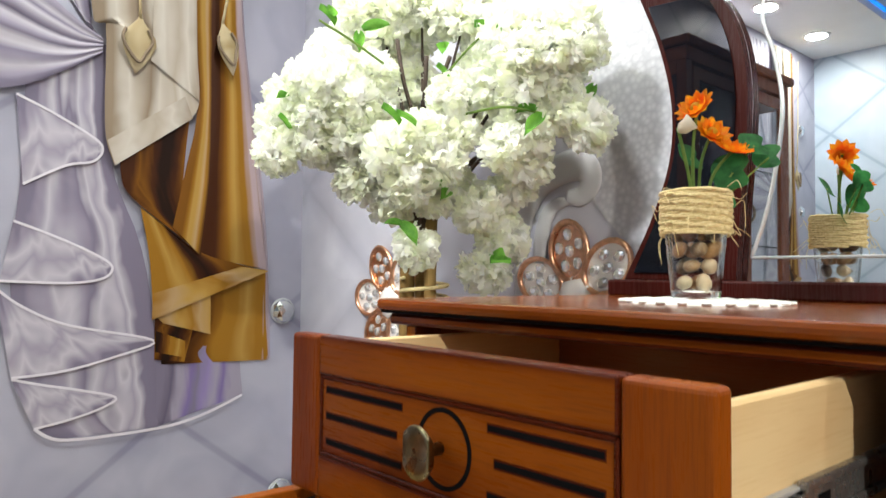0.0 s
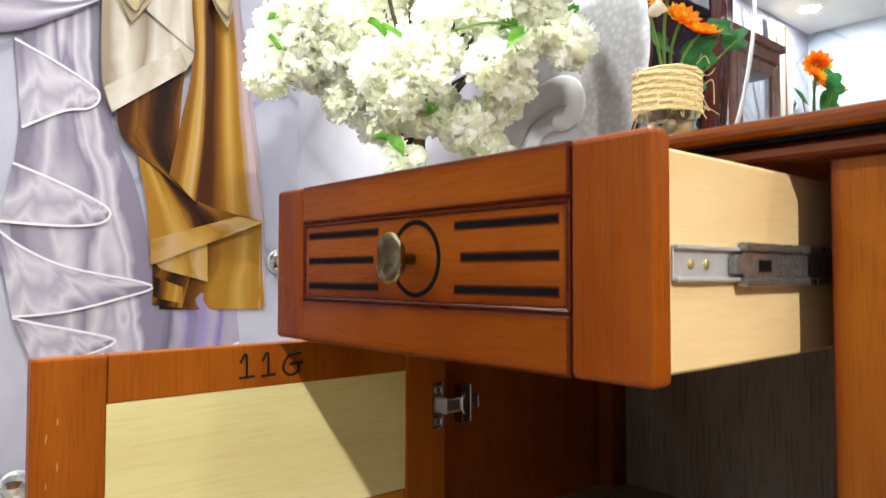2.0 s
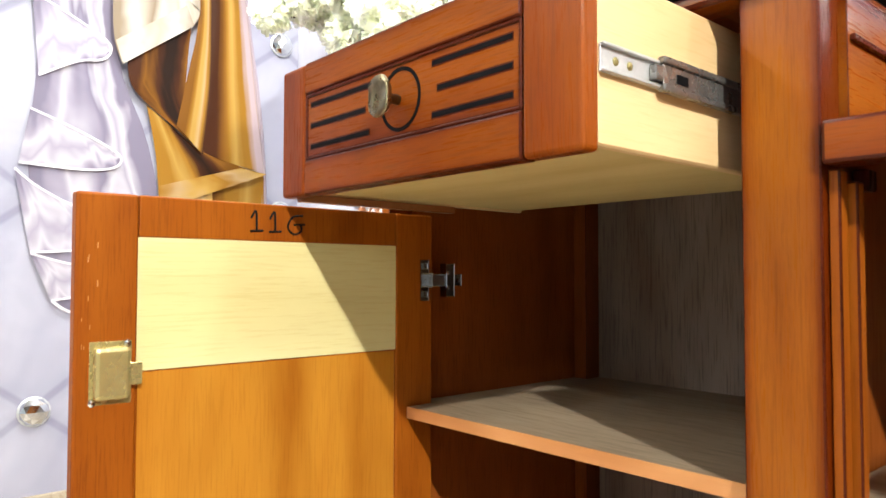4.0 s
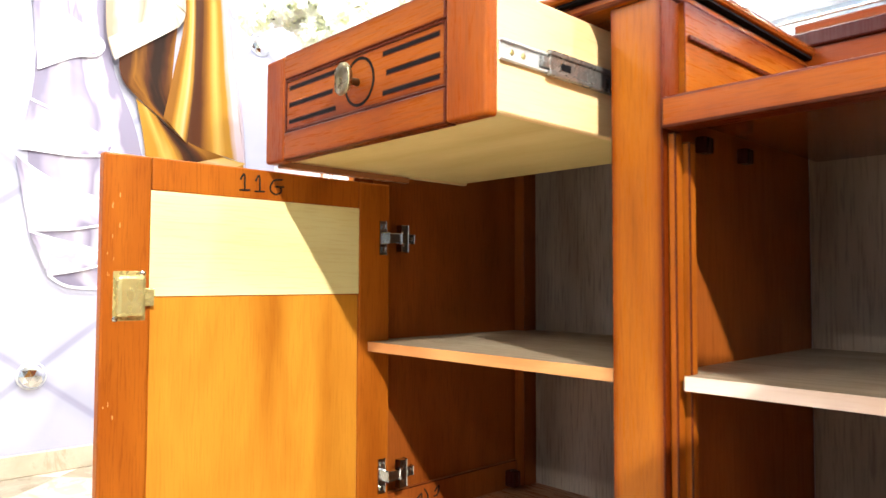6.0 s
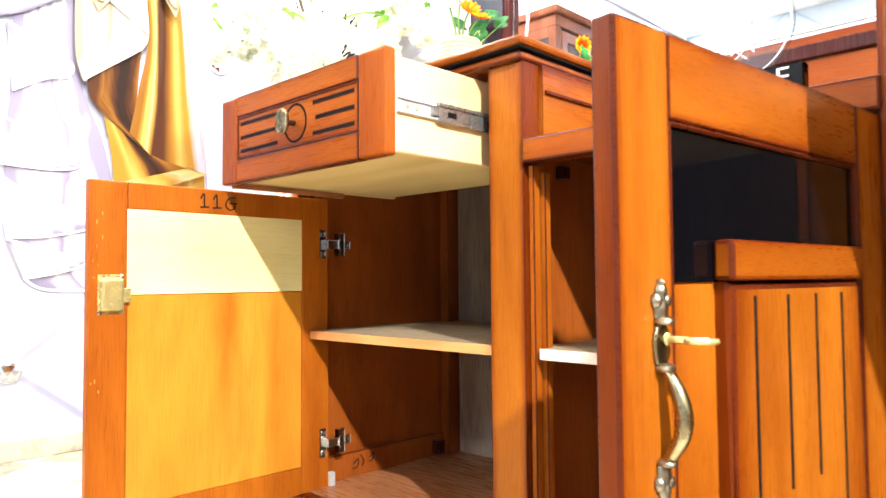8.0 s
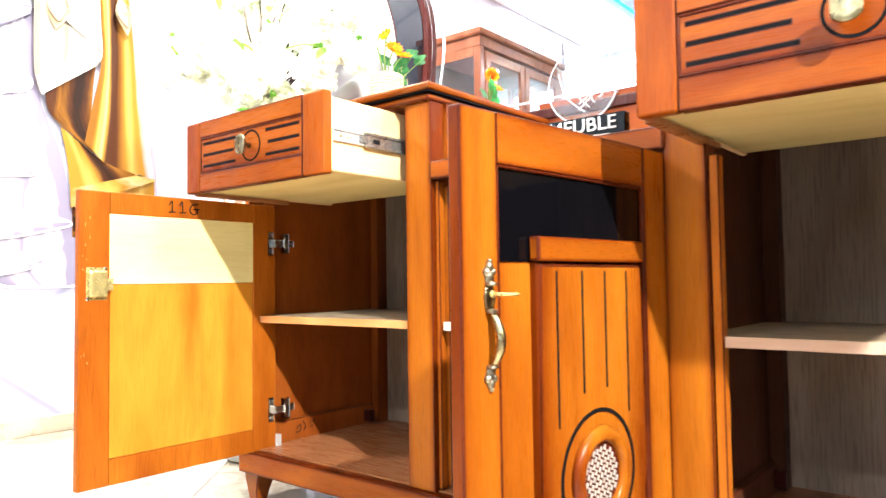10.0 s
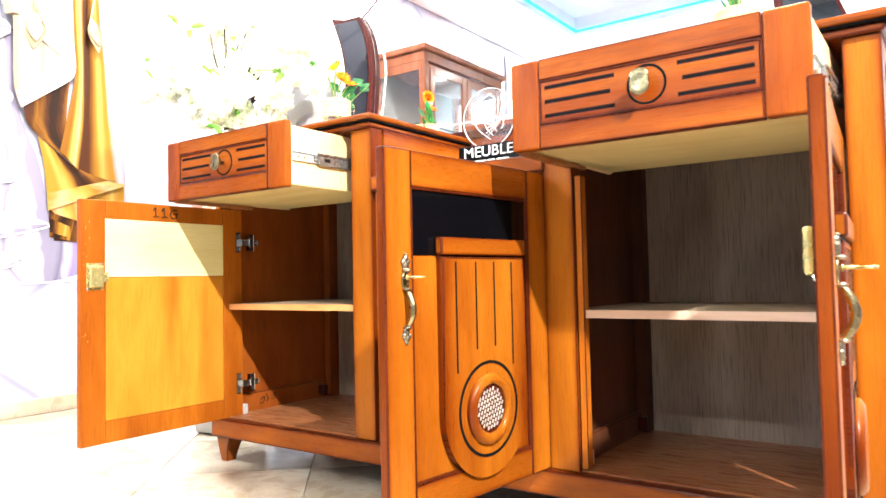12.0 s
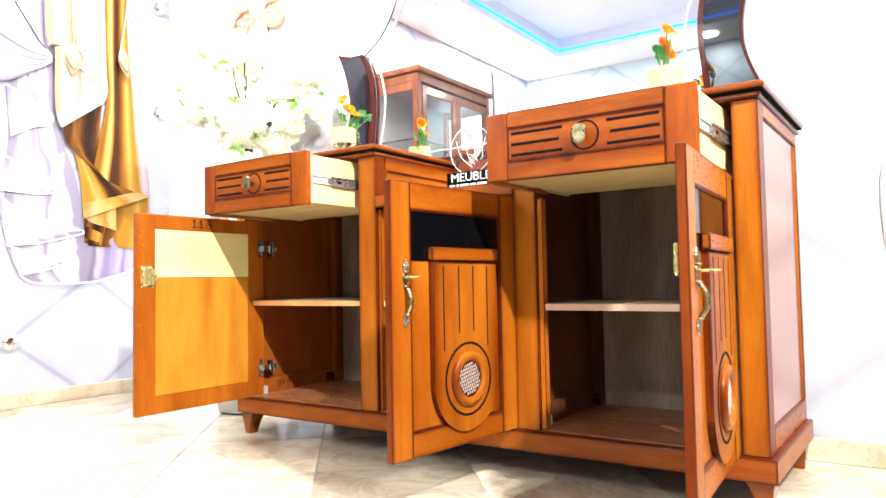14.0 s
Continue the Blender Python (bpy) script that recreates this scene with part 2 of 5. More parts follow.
def marble(name, a, c, vein):
    m, n, l, b = nodes_of(name, 0.16, 0, a)
    info = n.new("ShaderNodeObjectInfo")
    add = n.new("ShaderNodeVectorMath")
    add.operation = "MULTIPLY_ADD"
    t = n.new("ShaderNodeTexCoord")
    l.new(info.outputs["Random"], add.inputs[0])
    add.inputs[1].default_value = (37.0, 19.0, 5.0)
    l.new(t.outputs["Object"], add.inputs[2])
    f = noise_tex(n, l, add.outputs[0], 2.2, 6, 0.6, 1.6)
    g = noise_tex(n, l, add.outputs[0], 6.5, 5, 0.65, 2.2)
    col = ramp(n, l, f, [(0.32, c), (0.55, a), (0.8, tuple(min(1, v * 1.1) for v in a))])
    col = mix(n, l, 0.5, col, ramp(n, l, g, [(0.42, vein), (0.5, (1, 1, 1)), (0.6, (0.95, 0.93, 0.9))]), "MULTIPLY")
    tone = n.new("ShaderNodeMapRange")
    tone.inputs["To Min"].default_value, tone.inputs["To Max"].default_value = 0.62, 1.08
    l.new(info.outputs["Random"], tone.inputs[0])
    col = mix(n, l, 1.0, col, tone.outputs[0], "MULTIPLY")
    l.new(col, b.inputs["Base Color"])
    l.new(ramp(n, l, g, [(0.3, (0.24,) * 3), (0.7, (0.12,) * 3)]), b.inputs["Roughness"])
    return m


TILE = marble("beige_marble_tile", (0.62, 0.55, 0.45), (0.46, 0.39, 0.30), (0.66, 0.56, 0.47))
GROUT = plaster("beige_grout", (0.46, 0.40, 0.32))
SKIRT = marble("beige_marble_skirting", (0.66, 0.57, 0.44), (0.55, 0.45, 0.33), (0.7, 0.6, 0.5))


def emitter(name, colour, strength):
    m, n, l, b = nodes_of(name, 0.5, 0, tuple(0.3 * c for c in colour))
    b.inputs["Emission Color"].default_value, b.inputs["Emission Strength"].default_value = (*colour, 1), strength
    return m


LAMP_GLOW = emitter("downlight_glow", (1, 0.96, 0.9), 14)
LED_BLUE = emitter("blue_led_strip", (0.008, 0.24, 1.0), 1.5)

# ---- materials of the small things ----
def folded(name, along, down, both, start, stops, streak=0.30, grain=(5.0, 0.7)):
    """Printed satin with one soft fold: the tone runs across and down the cloth, with streaks and creases."""
    m, n, l, b = nodes_of(name, 0.5)
    uv, sp = n.new("ShaderNodeTexCoord"), n.new("ShaderNodeSeparateXYZ")
    l.new(uv.outputs["UV"], sp.inputs[0])
    u, v = sp.outputs[0], sp.outputs[1]
    f = math_node(n, l, "MULTIPLY_ADD", u, along, start)
    f = math_node(n, l, "MULTIPLY_ADD", v, down, f)
    f = math_node(n, l, "MULTIPLY_ADD", math_node(n, l, "MULTIPLY", u, v), both, f)
    f = math_node(n, l, "MULTIPLY_ADD", math_node(n, l, "SUBTRACT", noise_tex(n, l, coords(n, l, (grain[0], grain[1], 1), "UV"), 1.3, 1.2, 0.45, 0.6), 0.5), 2.2 * streak, f)
    f = math_node(n, l, "MULTIPLY_ADD", math_node(n, l, "SUBTRACT", noise_tex(n, l, coords(n, l, (8, 8, 6)), 1.0, 2, 0.5, 0.8), 0.5), streak * 0.9, f)
    l.new(ramp(n, l, f, stops), b.inputs["Base Color"])
    b.inputs["Specular IOR Level"].default_value = 0.15
    return m


G0, G1, G2, G3, G4 = (0.014, 0.005, 0.002), (0.052, 0.014, 0.003), (0.17, 0.066, 0.006), (0.29, 0.138, 0.014), (0.41, 0.245, 0.058)
TAN, PINK = (0.42, 0.28, 0.14), (0.40, 0.31, 0.33)
L0, L1, L2, L3 = (0.125, 0.108, 0.162), (0.195, 0.172, 0.240), (0.335, 0.306, 0.385), (0.51, 0.485, 0.545)
C1, C2, C3 = (0.26, 0.20, 0.14), (0.42, 0.36, 0.29), (0.56, 0.52, 0.46)


def spread(*tones):
    """Colour stops at even steps from 0.08 to 0.92."""
    return [(0.08 + 0.84 * k / (len(tones) - 1), c) for k, c in enumerate(tones)]


GOLD = folded("gold_satin_print", 1.0, 0.0, 0.0, 0.0, spread(G1, G1, G2, G3, G4, G3, G3, PINK), 0.09)
GOLD_STRIP = folded("gold_strip_print", 1.0, -0.06, 0.0, 0.0, spread(G2, G2, G3, G4, G4, TAN, G3, G1), 0.08)
GOLD_FOLD = folded("gold_fold_print", 0.95, -0.25, 0.30, 0.05, spread(G3, G4, G3, G1, G0, G1, G2, G2), 0.10)
GOLD_TAIL = folded("gold_tail_print", 1.0, 0.10, 0.0, -0.05, spread(G0, G1, G2, G3, G3, G4, G3), 0.12)
BROWN = folded("brown_satin_print", 0.75, 0.30, 0.0, -0.05, spread(G1, G2, G1, G0, G0, G1, G2, G3), 0.16, (4.0, 2.0))
GOLD_LIGHT = folded("light_gold_satin_print", 0.8, 0.0, 0.0, 0.1, spread(G3, TAN, G4, G3, TAN, G4), 0.18, (3.0, 0.8))
PINK_LINING = folded("pink_lining_print", 0.5, 0.0, 0.0, 0.25, spread(G3, PINK, L2), 0.2)
LILAC = folded("lilac_satin_print", 1.0, 0.0, 0.0, 0.0, spread(L1, L2, L3, L2, L1, L3, L2, L3, L1), 0.30, (3.0, 1.6))
LILAC_FLAP = folded("lilac_ruffle_print", 0.55, 0.35, 0.0, 0.18, spread(L1, L1, L2, L3, L2, L3, L2, L1), 0.34, (0.8, 4.0))
LILAC_SWAG = folded("lilac_swag_print", 1.0, 0.0, 0.0, 0.0, spread(L2, L3, L1, L3, L2, L0, L3, L2, L1, L3, L3, L1, L2, L3, L2, L1), 0.05, (2.0, 0.6))
PURPLE = folded("purple_satin_print", 1.0, 0.15, 0.0, -0.05, spread(L1, L0, L2, (0.20, 0.15, 0.34), L1, (0.26, 0.21, 0.42), L2, (0.19, 0.14, 0.33), L2), 0.12)
CREAM = folded("cream_satin_print", 1.0, 0.0, 0.0, 0.0, spread(C1, C3, C2, C1, C3, C2, C3, C2), 0.14, (3.2, 1.4))
CREAM_LIGHT = folded("pale_cream_satin_print", 0.7, 0.1, 0.0, 0.1, spread(C2, C3, C2, C3, C1), 0.16, (3.0, 1.0))
PIPING = plaster("lilac_white_piping", (0.72, 0.69, 0.75))
TULIP = folded("cream_silk_tassel", 0.0, 0.0, 0.0, 0.5, [(0.3, (0.36, 0.27, 0.13)), (0.5, (0.58, 0.49, 0.32)), (0.7, (0.68, 0.62, 0.48))], 0.7)
PEARL = nodes_of("pearl", 0.2, 0, (0.85, 0.80, 0.78))[0]
ROSE_GOLD = metal("rose_gold", (0.85, 0.48, 0.30), 0.3, 0.3)
CRYSTAL = nodes_of("rhinestone", 0.08, 0.7, (0.85, 0.86, 0.9))[0]
GREY_SWIRL = plaster("grey_scroll_print", (0.52, 0.52, 0.55))


def leather():
    m, n, l, b = nodes_of("white_leather_print", 0.45, 0, (0.70, 0.70, 0.74))
    v = n.new("ShaderNodeTexVoronoi")
    v.inputs["Scale"].default_value = 75
    l.new(coords(n, l), v.inputs["Vector"])
    l.new(ramp(n, l, v.outputs["Distance"], [(0.1, (0.58, 0.58, 0.62)), (0.7, (0.43, 0.43, 0.48))]), b.inputs["Base Color"])
    bump(n, l, b, v.outputs["Distance"], 0.3, 0.002)
    return m


LEATHER = leather()


def petal_mat(name, a, c, scale=30.0):
    m, n, l, b = nodes_of(name, 0.6, 0, a)
    col = ramp(n, l, noise_tex(n, l, coords(n, l), scale, 3), [(0.35, c), (0.6, a)])
    l.new(col, b.inputs["Base Color"])
    out = n["Material Output"]
    tr, ms = n.new("ShaderNodeBsdfTranslucent"), n.new("ShaderNodeMixShader")
    l.new(col, tr.inputs[0])
    ms.inputs[0].default_value = 0.68
    l.new(b.outputs[0], ms.inputs[1]), l.new(tr.outputs[0], ms.inputs[2]), l.new(ms.outputs[0], out.inputs[0])
    return m


BLOSSOM = petal_mat("white_blossom_silk", (0.99, 0.99, 0.97), (0.95, 0.98, 0.80), 24)
LEAF = petal_mat("green_silk_leaf", (0.20, 0.46, 0.07), (0.10, 0.30, 0.04), 40)
LOTUS_LEAF = petal_mat("deep_green_leaf", (0.045, 0.22, 0.06), (0.02, 0.12, 0.035), 60)
ORANGE = petal_mat("orange_petal", (0.85, 0.17, 0.006), (0.85, 0.42, 0.015), 60)
YELLOW = petal_mat("yellow_flower_heart", (0.80, 0.55, 0.03), (0.7, 0.4, 0.02), 90)
STEM = petal_mat("pale_green_stem", (0.30, 0.42, 0.12), (0.2, 0.32, 0.08), 40)
WHITE_BUD = petal_mat("white_bud", (0.85, 0.83, 0.75), (0.75, 0.73, 0.6), 40)
BAMBOO = wood("grey_green_bamboo", (0.5, 0.45, 0.35), (0.20, 0.125, 0.045), (0.36, 0.235, 0.085), "z", 0.5, 0.9, 0.0)
TWIG = plaster("dark_twig", (0.05, 0.03, 0.02))
POT_GREY = plaster("grey_ceramic", (0.50, 0.50, 0.50))
SOIL = plaster("dark_soil", (0.05, 0.035, 0.025))


def jute():
    m, n, l, b = nodes_of("jute_twine", 0.9, 0, (0.6, 0.45, 0.2))
    f = noise_tex(n, l, coords(n, l, (1, 1, 3)), 160, 4, 0.7)
    l.new(ramp(n, l, f, [(0.3, (0.50, 0.38, 0.16)), (0.5, (0.74, 0.60, 0.30)), (0.75, (0.86, 0.76, 0.48))]), b.inputs["Base Color"])
    bump(n, l, b, f, 0.6, 0.003)
    return m


JUTE = jute()
LACE = plaster("white_crochet_cotton", (0.82, 0.81, 0.77))


def pebble_mat():
    m, n, l, b = nodes_of("river_pebble", 0.35)
    info = n.new("ShaderNodeObjectInfo")
    col = ramp(n, l, info.outputs["Random"], [(0.0, (0.34, 0.20, 0.08)), (0.2, (0.18, 0.06, 0.02)), (0.4, (0.55, 0.46, 0.30)), (0.55, (0.03, 0.028, 0.025)), (0.75, (0.34, 0.20, 0.08)), (1.0, (0.15, 0.16, 0.15))])
    l.new(mix(n, l, 0.3, col, ramp(n, l, noise_tex(n, l, coords(n, l), 60, 4), [(0.3, (0.3, 0.25, 0.2)), (0.7, (0.9, 0.85, 0.8))]), "MULTIPLY"), b.inputs["Base Color"])
    return m


PEBBLE = pebble_mat()

# ---- building helpers ----
ORIGIN = {}


def bm_box(x0, x1, y0, y1, z0, z1, bevel=0.0, seg=1, bm=None):
    bm = bm or bmesh.new()
    made = bmesh.ops.create_cube(bm, size=1.0)["verts"]
    for v in made:
        v.co = Vector((x0 + (v.co.x + 0.5) * (x1 - x0), y0 + (v.co.y + 0.5) * (y1 - y0), z0 + (v.co.z + 0.5) * (z1 - z0)))
    if bevel:
        edges = list({e for v in made for e in v.link_edges})
        bmesh.ops.bevel(bm, geom=edges, offset=bevel, segments=seg, affect="EDGES", profile=0.5)
    return bm


def bm_lathe(profile, steps=24, m=None, bm=None, closed=False):
    """Turn (radius, height) pairs round z."""
    bm = bm or bmesh.new()
    rings = []
    for r, z in profile:
        rings.append([bm.verts.new((r * math.cos(2 * math.pi * i / steps), r * math.sin(2 * math.pi * i / steps), z)) for i in range(steps)])
    pairs = list(zip(rings, rings[1:])) + ([(rings[-1], rings[0])] if closed else [])
    for a, b in pairs:
        for i in range(steps):
            bm.faces.new((a[i], a[(i + 1) % steps], b[(i + 1) % steps], b[i]))
    if not closed:
        bm.faces.new(rings[0][::-1]), bm.faces.new(rings[-1])
    if m is not None:
        bmesh.ops.transform(bm, matrix=m, verts=[v for ring in rings for v in ring])
    return bm


def bm_tube(points, radii, sides=8, bm=None):
    """A tube through points with a radius each."""
    bm = bm or bmesh.new()
    pts = [Vector(p) for p in points]
    radii = radii if isinstance(radii, (list, tuple)) else [radii] * len(pts)
    rings, side = [], None
    for i, p in enumerate(pts):
        d = (pts[min(i + 1, len(pts) - 1)] - pts[max(i - 1, 0)]).normalized()
        if side is None:
            side = d.orthogonal().normalized()
        side = (side - d * side.dot(d)).normalized()
        up = d.cross(side)
        rings.append([bm.verts.new(p + radii[i] * (math.cos(2 * math.pi * k / sides) * side + math.sin(2 * math.pi * k / sides) * up)) for k in range(sides)])
    for a, b in zip(rings, rings[1:]):
        for k in range(sides):
            bm.faces.new((a[k], a[(k + 1) % sides], b[(k + 1) % sides], b[k]))
    bm.faces.new(rings[0][::-1]), bm.faces.new(rings[-1])
    return bm


def bm_plate(outline, depth, bm=None, bevel=0.0):
    """A flat plate from an outline in (a, b), thick along c."""
    bm = bm or bmesh.new()
    f = [bm.verts.new((a, b, 0)) for a, b in outline]
    k = [bm.verts.new((a, b, depth)) for a, b in outline]
    n = len(outline)
    bm.faces.new(f[::-1])
    top = bm.faces.new(k)
    for i in range(n):
        bm.faces.new((f[i], f[(i + 1) % n], k[(i + 1) % n], k[i]))
    if bevel:
        bmesh.ops.bevel(bm, geom=list(top.edges), offset=bevel, segments=2, affect="EDGES", profile=0.5)
    return bm


def thing(name, place, label, category, group="", kind=""):
    ob = tagged(new(name), label, category, group, kind)
    ob.location = place
    ORIGIN[ob] = Vector(place)
    return ob


def part(name, bm, material, parent=None, label="", m=None, smooth=False, edge=None):
    """Link a bmesh as one mesh object; with a parent its coordinates are the world's. edge: a second material for slanted bevel faces."""
    if m is not None:
        bmesh.ops.transform(bm, matrix=m, verts=bm.verts)
    bmesh.ops.recalc_face_normals(bm, faces=bm.faces)
    o = ORIGIN.get(parent, Vector((0, 0, 0)))
    if parent is not None:
        bmesh.ops.translate(bm, vec=-o, verts=bm.verts)
    data = bpy.data.meshes.new(name)
    data.materials.append(material)
    if edge:
        data.materials.append(edge)
        bm.normal_update()
        areas = max(f.calc_area() for f in bm.faces)
        for f in bm.faces:
            if f.calc_area() < 0.12 * areas and max(abs(c) for c in f.normal) < 0.97:
                f.material_index = 1
    for f in bm.faces:
        f.smooth = smooth
    bm.to_mesh(data)
    bm.free()
    ob = new(name, data)
    if parent is not None:
        ob.parent = parent
        ORIGIN[ob] = o
    if label:
        ob["label"] = label
    return ob


def setting(name, bm, material, label, category):
    return tagged(part(name, bm, material), label, category, kind="structure")


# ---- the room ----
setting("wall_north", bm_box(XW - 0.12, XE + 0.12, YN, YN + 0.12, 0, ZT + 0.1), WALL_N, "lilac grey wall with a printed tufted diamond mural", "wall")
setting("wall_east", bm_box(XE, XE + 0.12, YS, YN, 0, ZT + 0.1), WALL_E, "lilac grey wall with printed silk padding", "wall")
setting("wall_west", bm_box(XW - 0.12, XW, YS, YN, 0, ZT + 0.1), WALL_W, "pale blue wall with printed tufted padding", "wall")
# assumed wall out of view; closes the room and returns little light
setting("wall_south", bm_box(XW - 0.12, XE + 0.12, YS - 0.12, YS, 0, ZT + 0.1), FAR_WALL, "unseen far end wall, dim brown to cut bounce light", "wall")
setting("floor", bm_box(XW - 0.12, XE + 0.12, YS - 0.12, YN + 0.12, -0.1, -0.004), GROUT, "beige floor bed and grout under marble tiles", "floor")
TX0, TX1, TY0, TY1 = -2.71, 0.75, -2.2, 1.55
bm = bm_box(XW, XE, TY1, YN, ZC, ZT)
for b in ((XW, XE, YS, TY0), (XW, TX0, TY0, TY1), (TX1, XE, TY0, TY1)):
    bm_box(*b, ZC, ZT, bm=bm)
bm_box(XW, XE, YS, YN, ZT, ZT + 0.1, bm=bm)
setting("ceiling", bm, CEILING, "white ceiling with a dropped border and raised tray", "ceiling")
for b in ((TX0 + 0.002, TX0 + 0.02, TY0, TY1), (TX1 - 0.02, TX1 - 0.002, TY0, TY1), (TX0 + 0.02, TX1 - 0.02, TY1 - 0.02, TY1 - 0.002)):
    tagged(part("led_strip", bm_box(*b, ZC + 0.05, ZC + 0.063), LED_BLUE), "glowing blue strip light along the ceiling tray", "strip light", "ceiling strips")
# the last two fixtures, for the key and tree spots, are added
for x, y, zc in [(*d[:2], ZC) for d in DOWNLIGHTS] + [(*KEY[:2], ZC), (*ACCENT[:2], ZT)]:
    d = thing("downlight", (x, y, zc), "round recessed white ceiling lamp, lit", "ceiling lamp", "recessed ceiling lamps")
    z = Matrix.Translation((x, y, zc - 0.008))
    part("rim", bm_lathe([(0.066, 0.0), (0.085, 0.0), (0.088, 0.007), (0.066, 0.007)], 24, z, closed=True), WHITE_PAINT, d)
    part("diffuser", bm_lathe([(0.064, 0.0045), (0.064, 0.007)], 24, z), LAMP_GLOW, d, "bright glowing disc")
for name, b in (("baseboard_north", (XW, XE - 0.012, YN - 0.012, YN)), ("baseboard_east", (XE - 0.012, XE, YS, YN)), ("baseboard_west", (XW, XW + 0.012, YS, YN - 0.012))):
    setting(name, bm_box(*b, 0.0, 0.07, 0.003), SKIRT, "low beige marble skirting along the wall", "skirting")
# ---- the sideboard: two towers with drawers and doors, a lower bay between, and a mirror ----
FX = 0.655                                 # front of the posts
BX = 1.20                                  # back of the carcass
YA, YB, YC, YD = 0.82, 0.154, -0.36, -1.007   # tower and bay edges from the drape wall outwards
side = thing("sideboard", (0.93, -0.09, 0.0), "reddish cherry sideboard with drawers and doors standing open", "sideboard")


def board(name, x0, x1, y0, y1, z0, z1, mat=CHERRY_V, bev=0.002, label="", edge=CHERRY_EDGE, parent=None):
    return part(name, bm_box(x0, x1, y0, y1, z0, z1, bev, 2), mat, parent or side, label, edge=edge)


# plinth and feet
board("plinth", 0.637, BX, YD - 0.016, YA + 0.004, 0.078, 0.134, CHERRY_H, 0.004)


def foot(x, y, sx, sy):
    """A bracket foot: wide under the plinth, swept in to a small pad at the outer corner."""
    bm = bmesh.new()
    rings = []
    for k in range(6):
        v = k / 5
        w, d = 0.040 + 0.024 * v * v, 0.045 + 0.018 * v
        rings.append([bm.verts.new((px, -py, 0.078 * v)) for px, py in ((0.010 * (1 - v), 0.010 * (1 - v)), (d, 0.010 * (1 - v)), (d, w), (0.010 * (1 - v), w))])
    for p, q in zip(rings, rings[1:]):
        for i in range(4):
            bm.faces.new((p[i], p[(i + 1) % 4], q[(i + 1) % 4], q[i]))
    bm.faces.new(rings[0][::-1]), bm.faces.new(rings[-1])
    bmesh.ops.bevel(bm, geom=[e for e in bm.edges if abs(e.verts[0].co.z - e.verts[1].co.z) > 0.005], offset=0.003, segments=1, affect="EDGES")
    m = Matrix.Translation((x, y, 0)) @ Matrix.Diagonal((sx, sy, 1, 1))
    part("foot", bm, CHERRY_TOP, side, "dark swept foot", m=m, edge=CHERRY_EDGE)


for y, sy in ((YA - 0.008, 1), (YD - 0.006, -1)):
    foot(0.648, y, 1, sy)
    foot(BX - 0.01, y, -1, sy)

# posts, outer sides and partitions
board("post", FX, FX + 0.045, YA - 0.022, YA, 0.134, 0.964)
board("post", FX, FX + 0.045, YB, 0.228, 0.134, 0.964)
board("post", FX, FX + 0.045, -0.424, -0.354, 0.134, 0.964)
board("post", FX, FX + 0.06, YD, -0.947, 0.134, 0.964)
board("side_panel", FX + 0.045, BX, YA - 0.02, YA - 0.002, 0.134, 0.964, CHERRY_IN, 0.001)
board("side_panel", FX + 0.06, BX, YD + 0.006, YD + 0.022, 0.134, 0.964, ROSE_SIDE, 0.001)
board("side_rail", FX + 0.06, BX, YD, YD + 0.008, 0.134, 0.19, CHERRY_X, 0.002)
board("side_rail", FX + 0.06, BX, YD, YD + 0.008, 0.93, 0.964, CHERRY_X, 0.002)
board("side_stile", BX - 0.02, BX, YD, YD + 0.008, 0.19, 0.93, CHERRY_V, 0.002)
board("partition", FX + 0.045, BX - 0.02, 0.17, 0.186, 0.134, 0.964, CHERRY_IN, 0.001)
# right tower's partition in the darker tone that stands for shade
board("partition", FX + 0.045, BX - 0.02, -0.392, -0.376, 0.134, 0.964, SHADED_IN, 0.001)
# stop strips beside the posts
board("stop_strip", FX + 0.012, FX + 0.03, YB - 0.011, YB, 0.14, 0.79, GOLDEN_RAIL)
board("stop_strip", FX + 0.034, FX + 0.05, YB - 0.018, YB, 0.14, 0.78, GOLDEN_RAIL)
board("stop_strip", FX + 0.006, FX + 0.03, -0.442, -0.426, 0.14, 0.775, GOLDEN_RAIL)
# bottom boards, shelves, backs with a lower strip
for y0, y1, e, a, b, zs, xb in ((0.188, 0.797, ORANGE_EDGE, 0.23, 0.793, 0.473, 1.155), (-0.374, 0.168, PALE_EDGE, -0.352, 0.134, 0.473, 1.176), (-0.984, -0.394, PALE_EDGE, -0.93, -0.443, 0.465, 1.125)):
    board("bottom_board", FX + 0.01, xb, y0, y1, 0.1342, 0.138, BOARD, 0.0)
    sh = board("shelf", FX + 0.047, xb - 0.002, y0, y1, zs, zs + 0.017, LAMINATE_H, 0.0)
    board("shelf_lip", FX + 0.013, FX + 0.047, a, b, zs, zs + 0.017, LAMINATE_H, 0.0, parent=sh)
    board("edge_band", FX + 0.011, FX + 0.013, a, b, zs - 0.0002, zs + 0.0172, e, 0.0, parent=sh)
    board("back_panel", xb, xb + 0.008, y0, y1, 0.125, 0.955, LAMINATE, 0.0)
    if a != -0.352:
        board("back_strip", xb - 0.042, xb - 0.001, y1 - 0.03, y1, 0.136, 0.955, SHADED_IN if y1 < 0 else CHERRY_IN, 0.001)
    board("side_cleat", FX + 0.06, xb - 0.05, y1 - 0.014, y1 - 0.001, 0.136, 0.196, SHADED_IN if y1 < 0 else CHERRY_IN, 0.002)
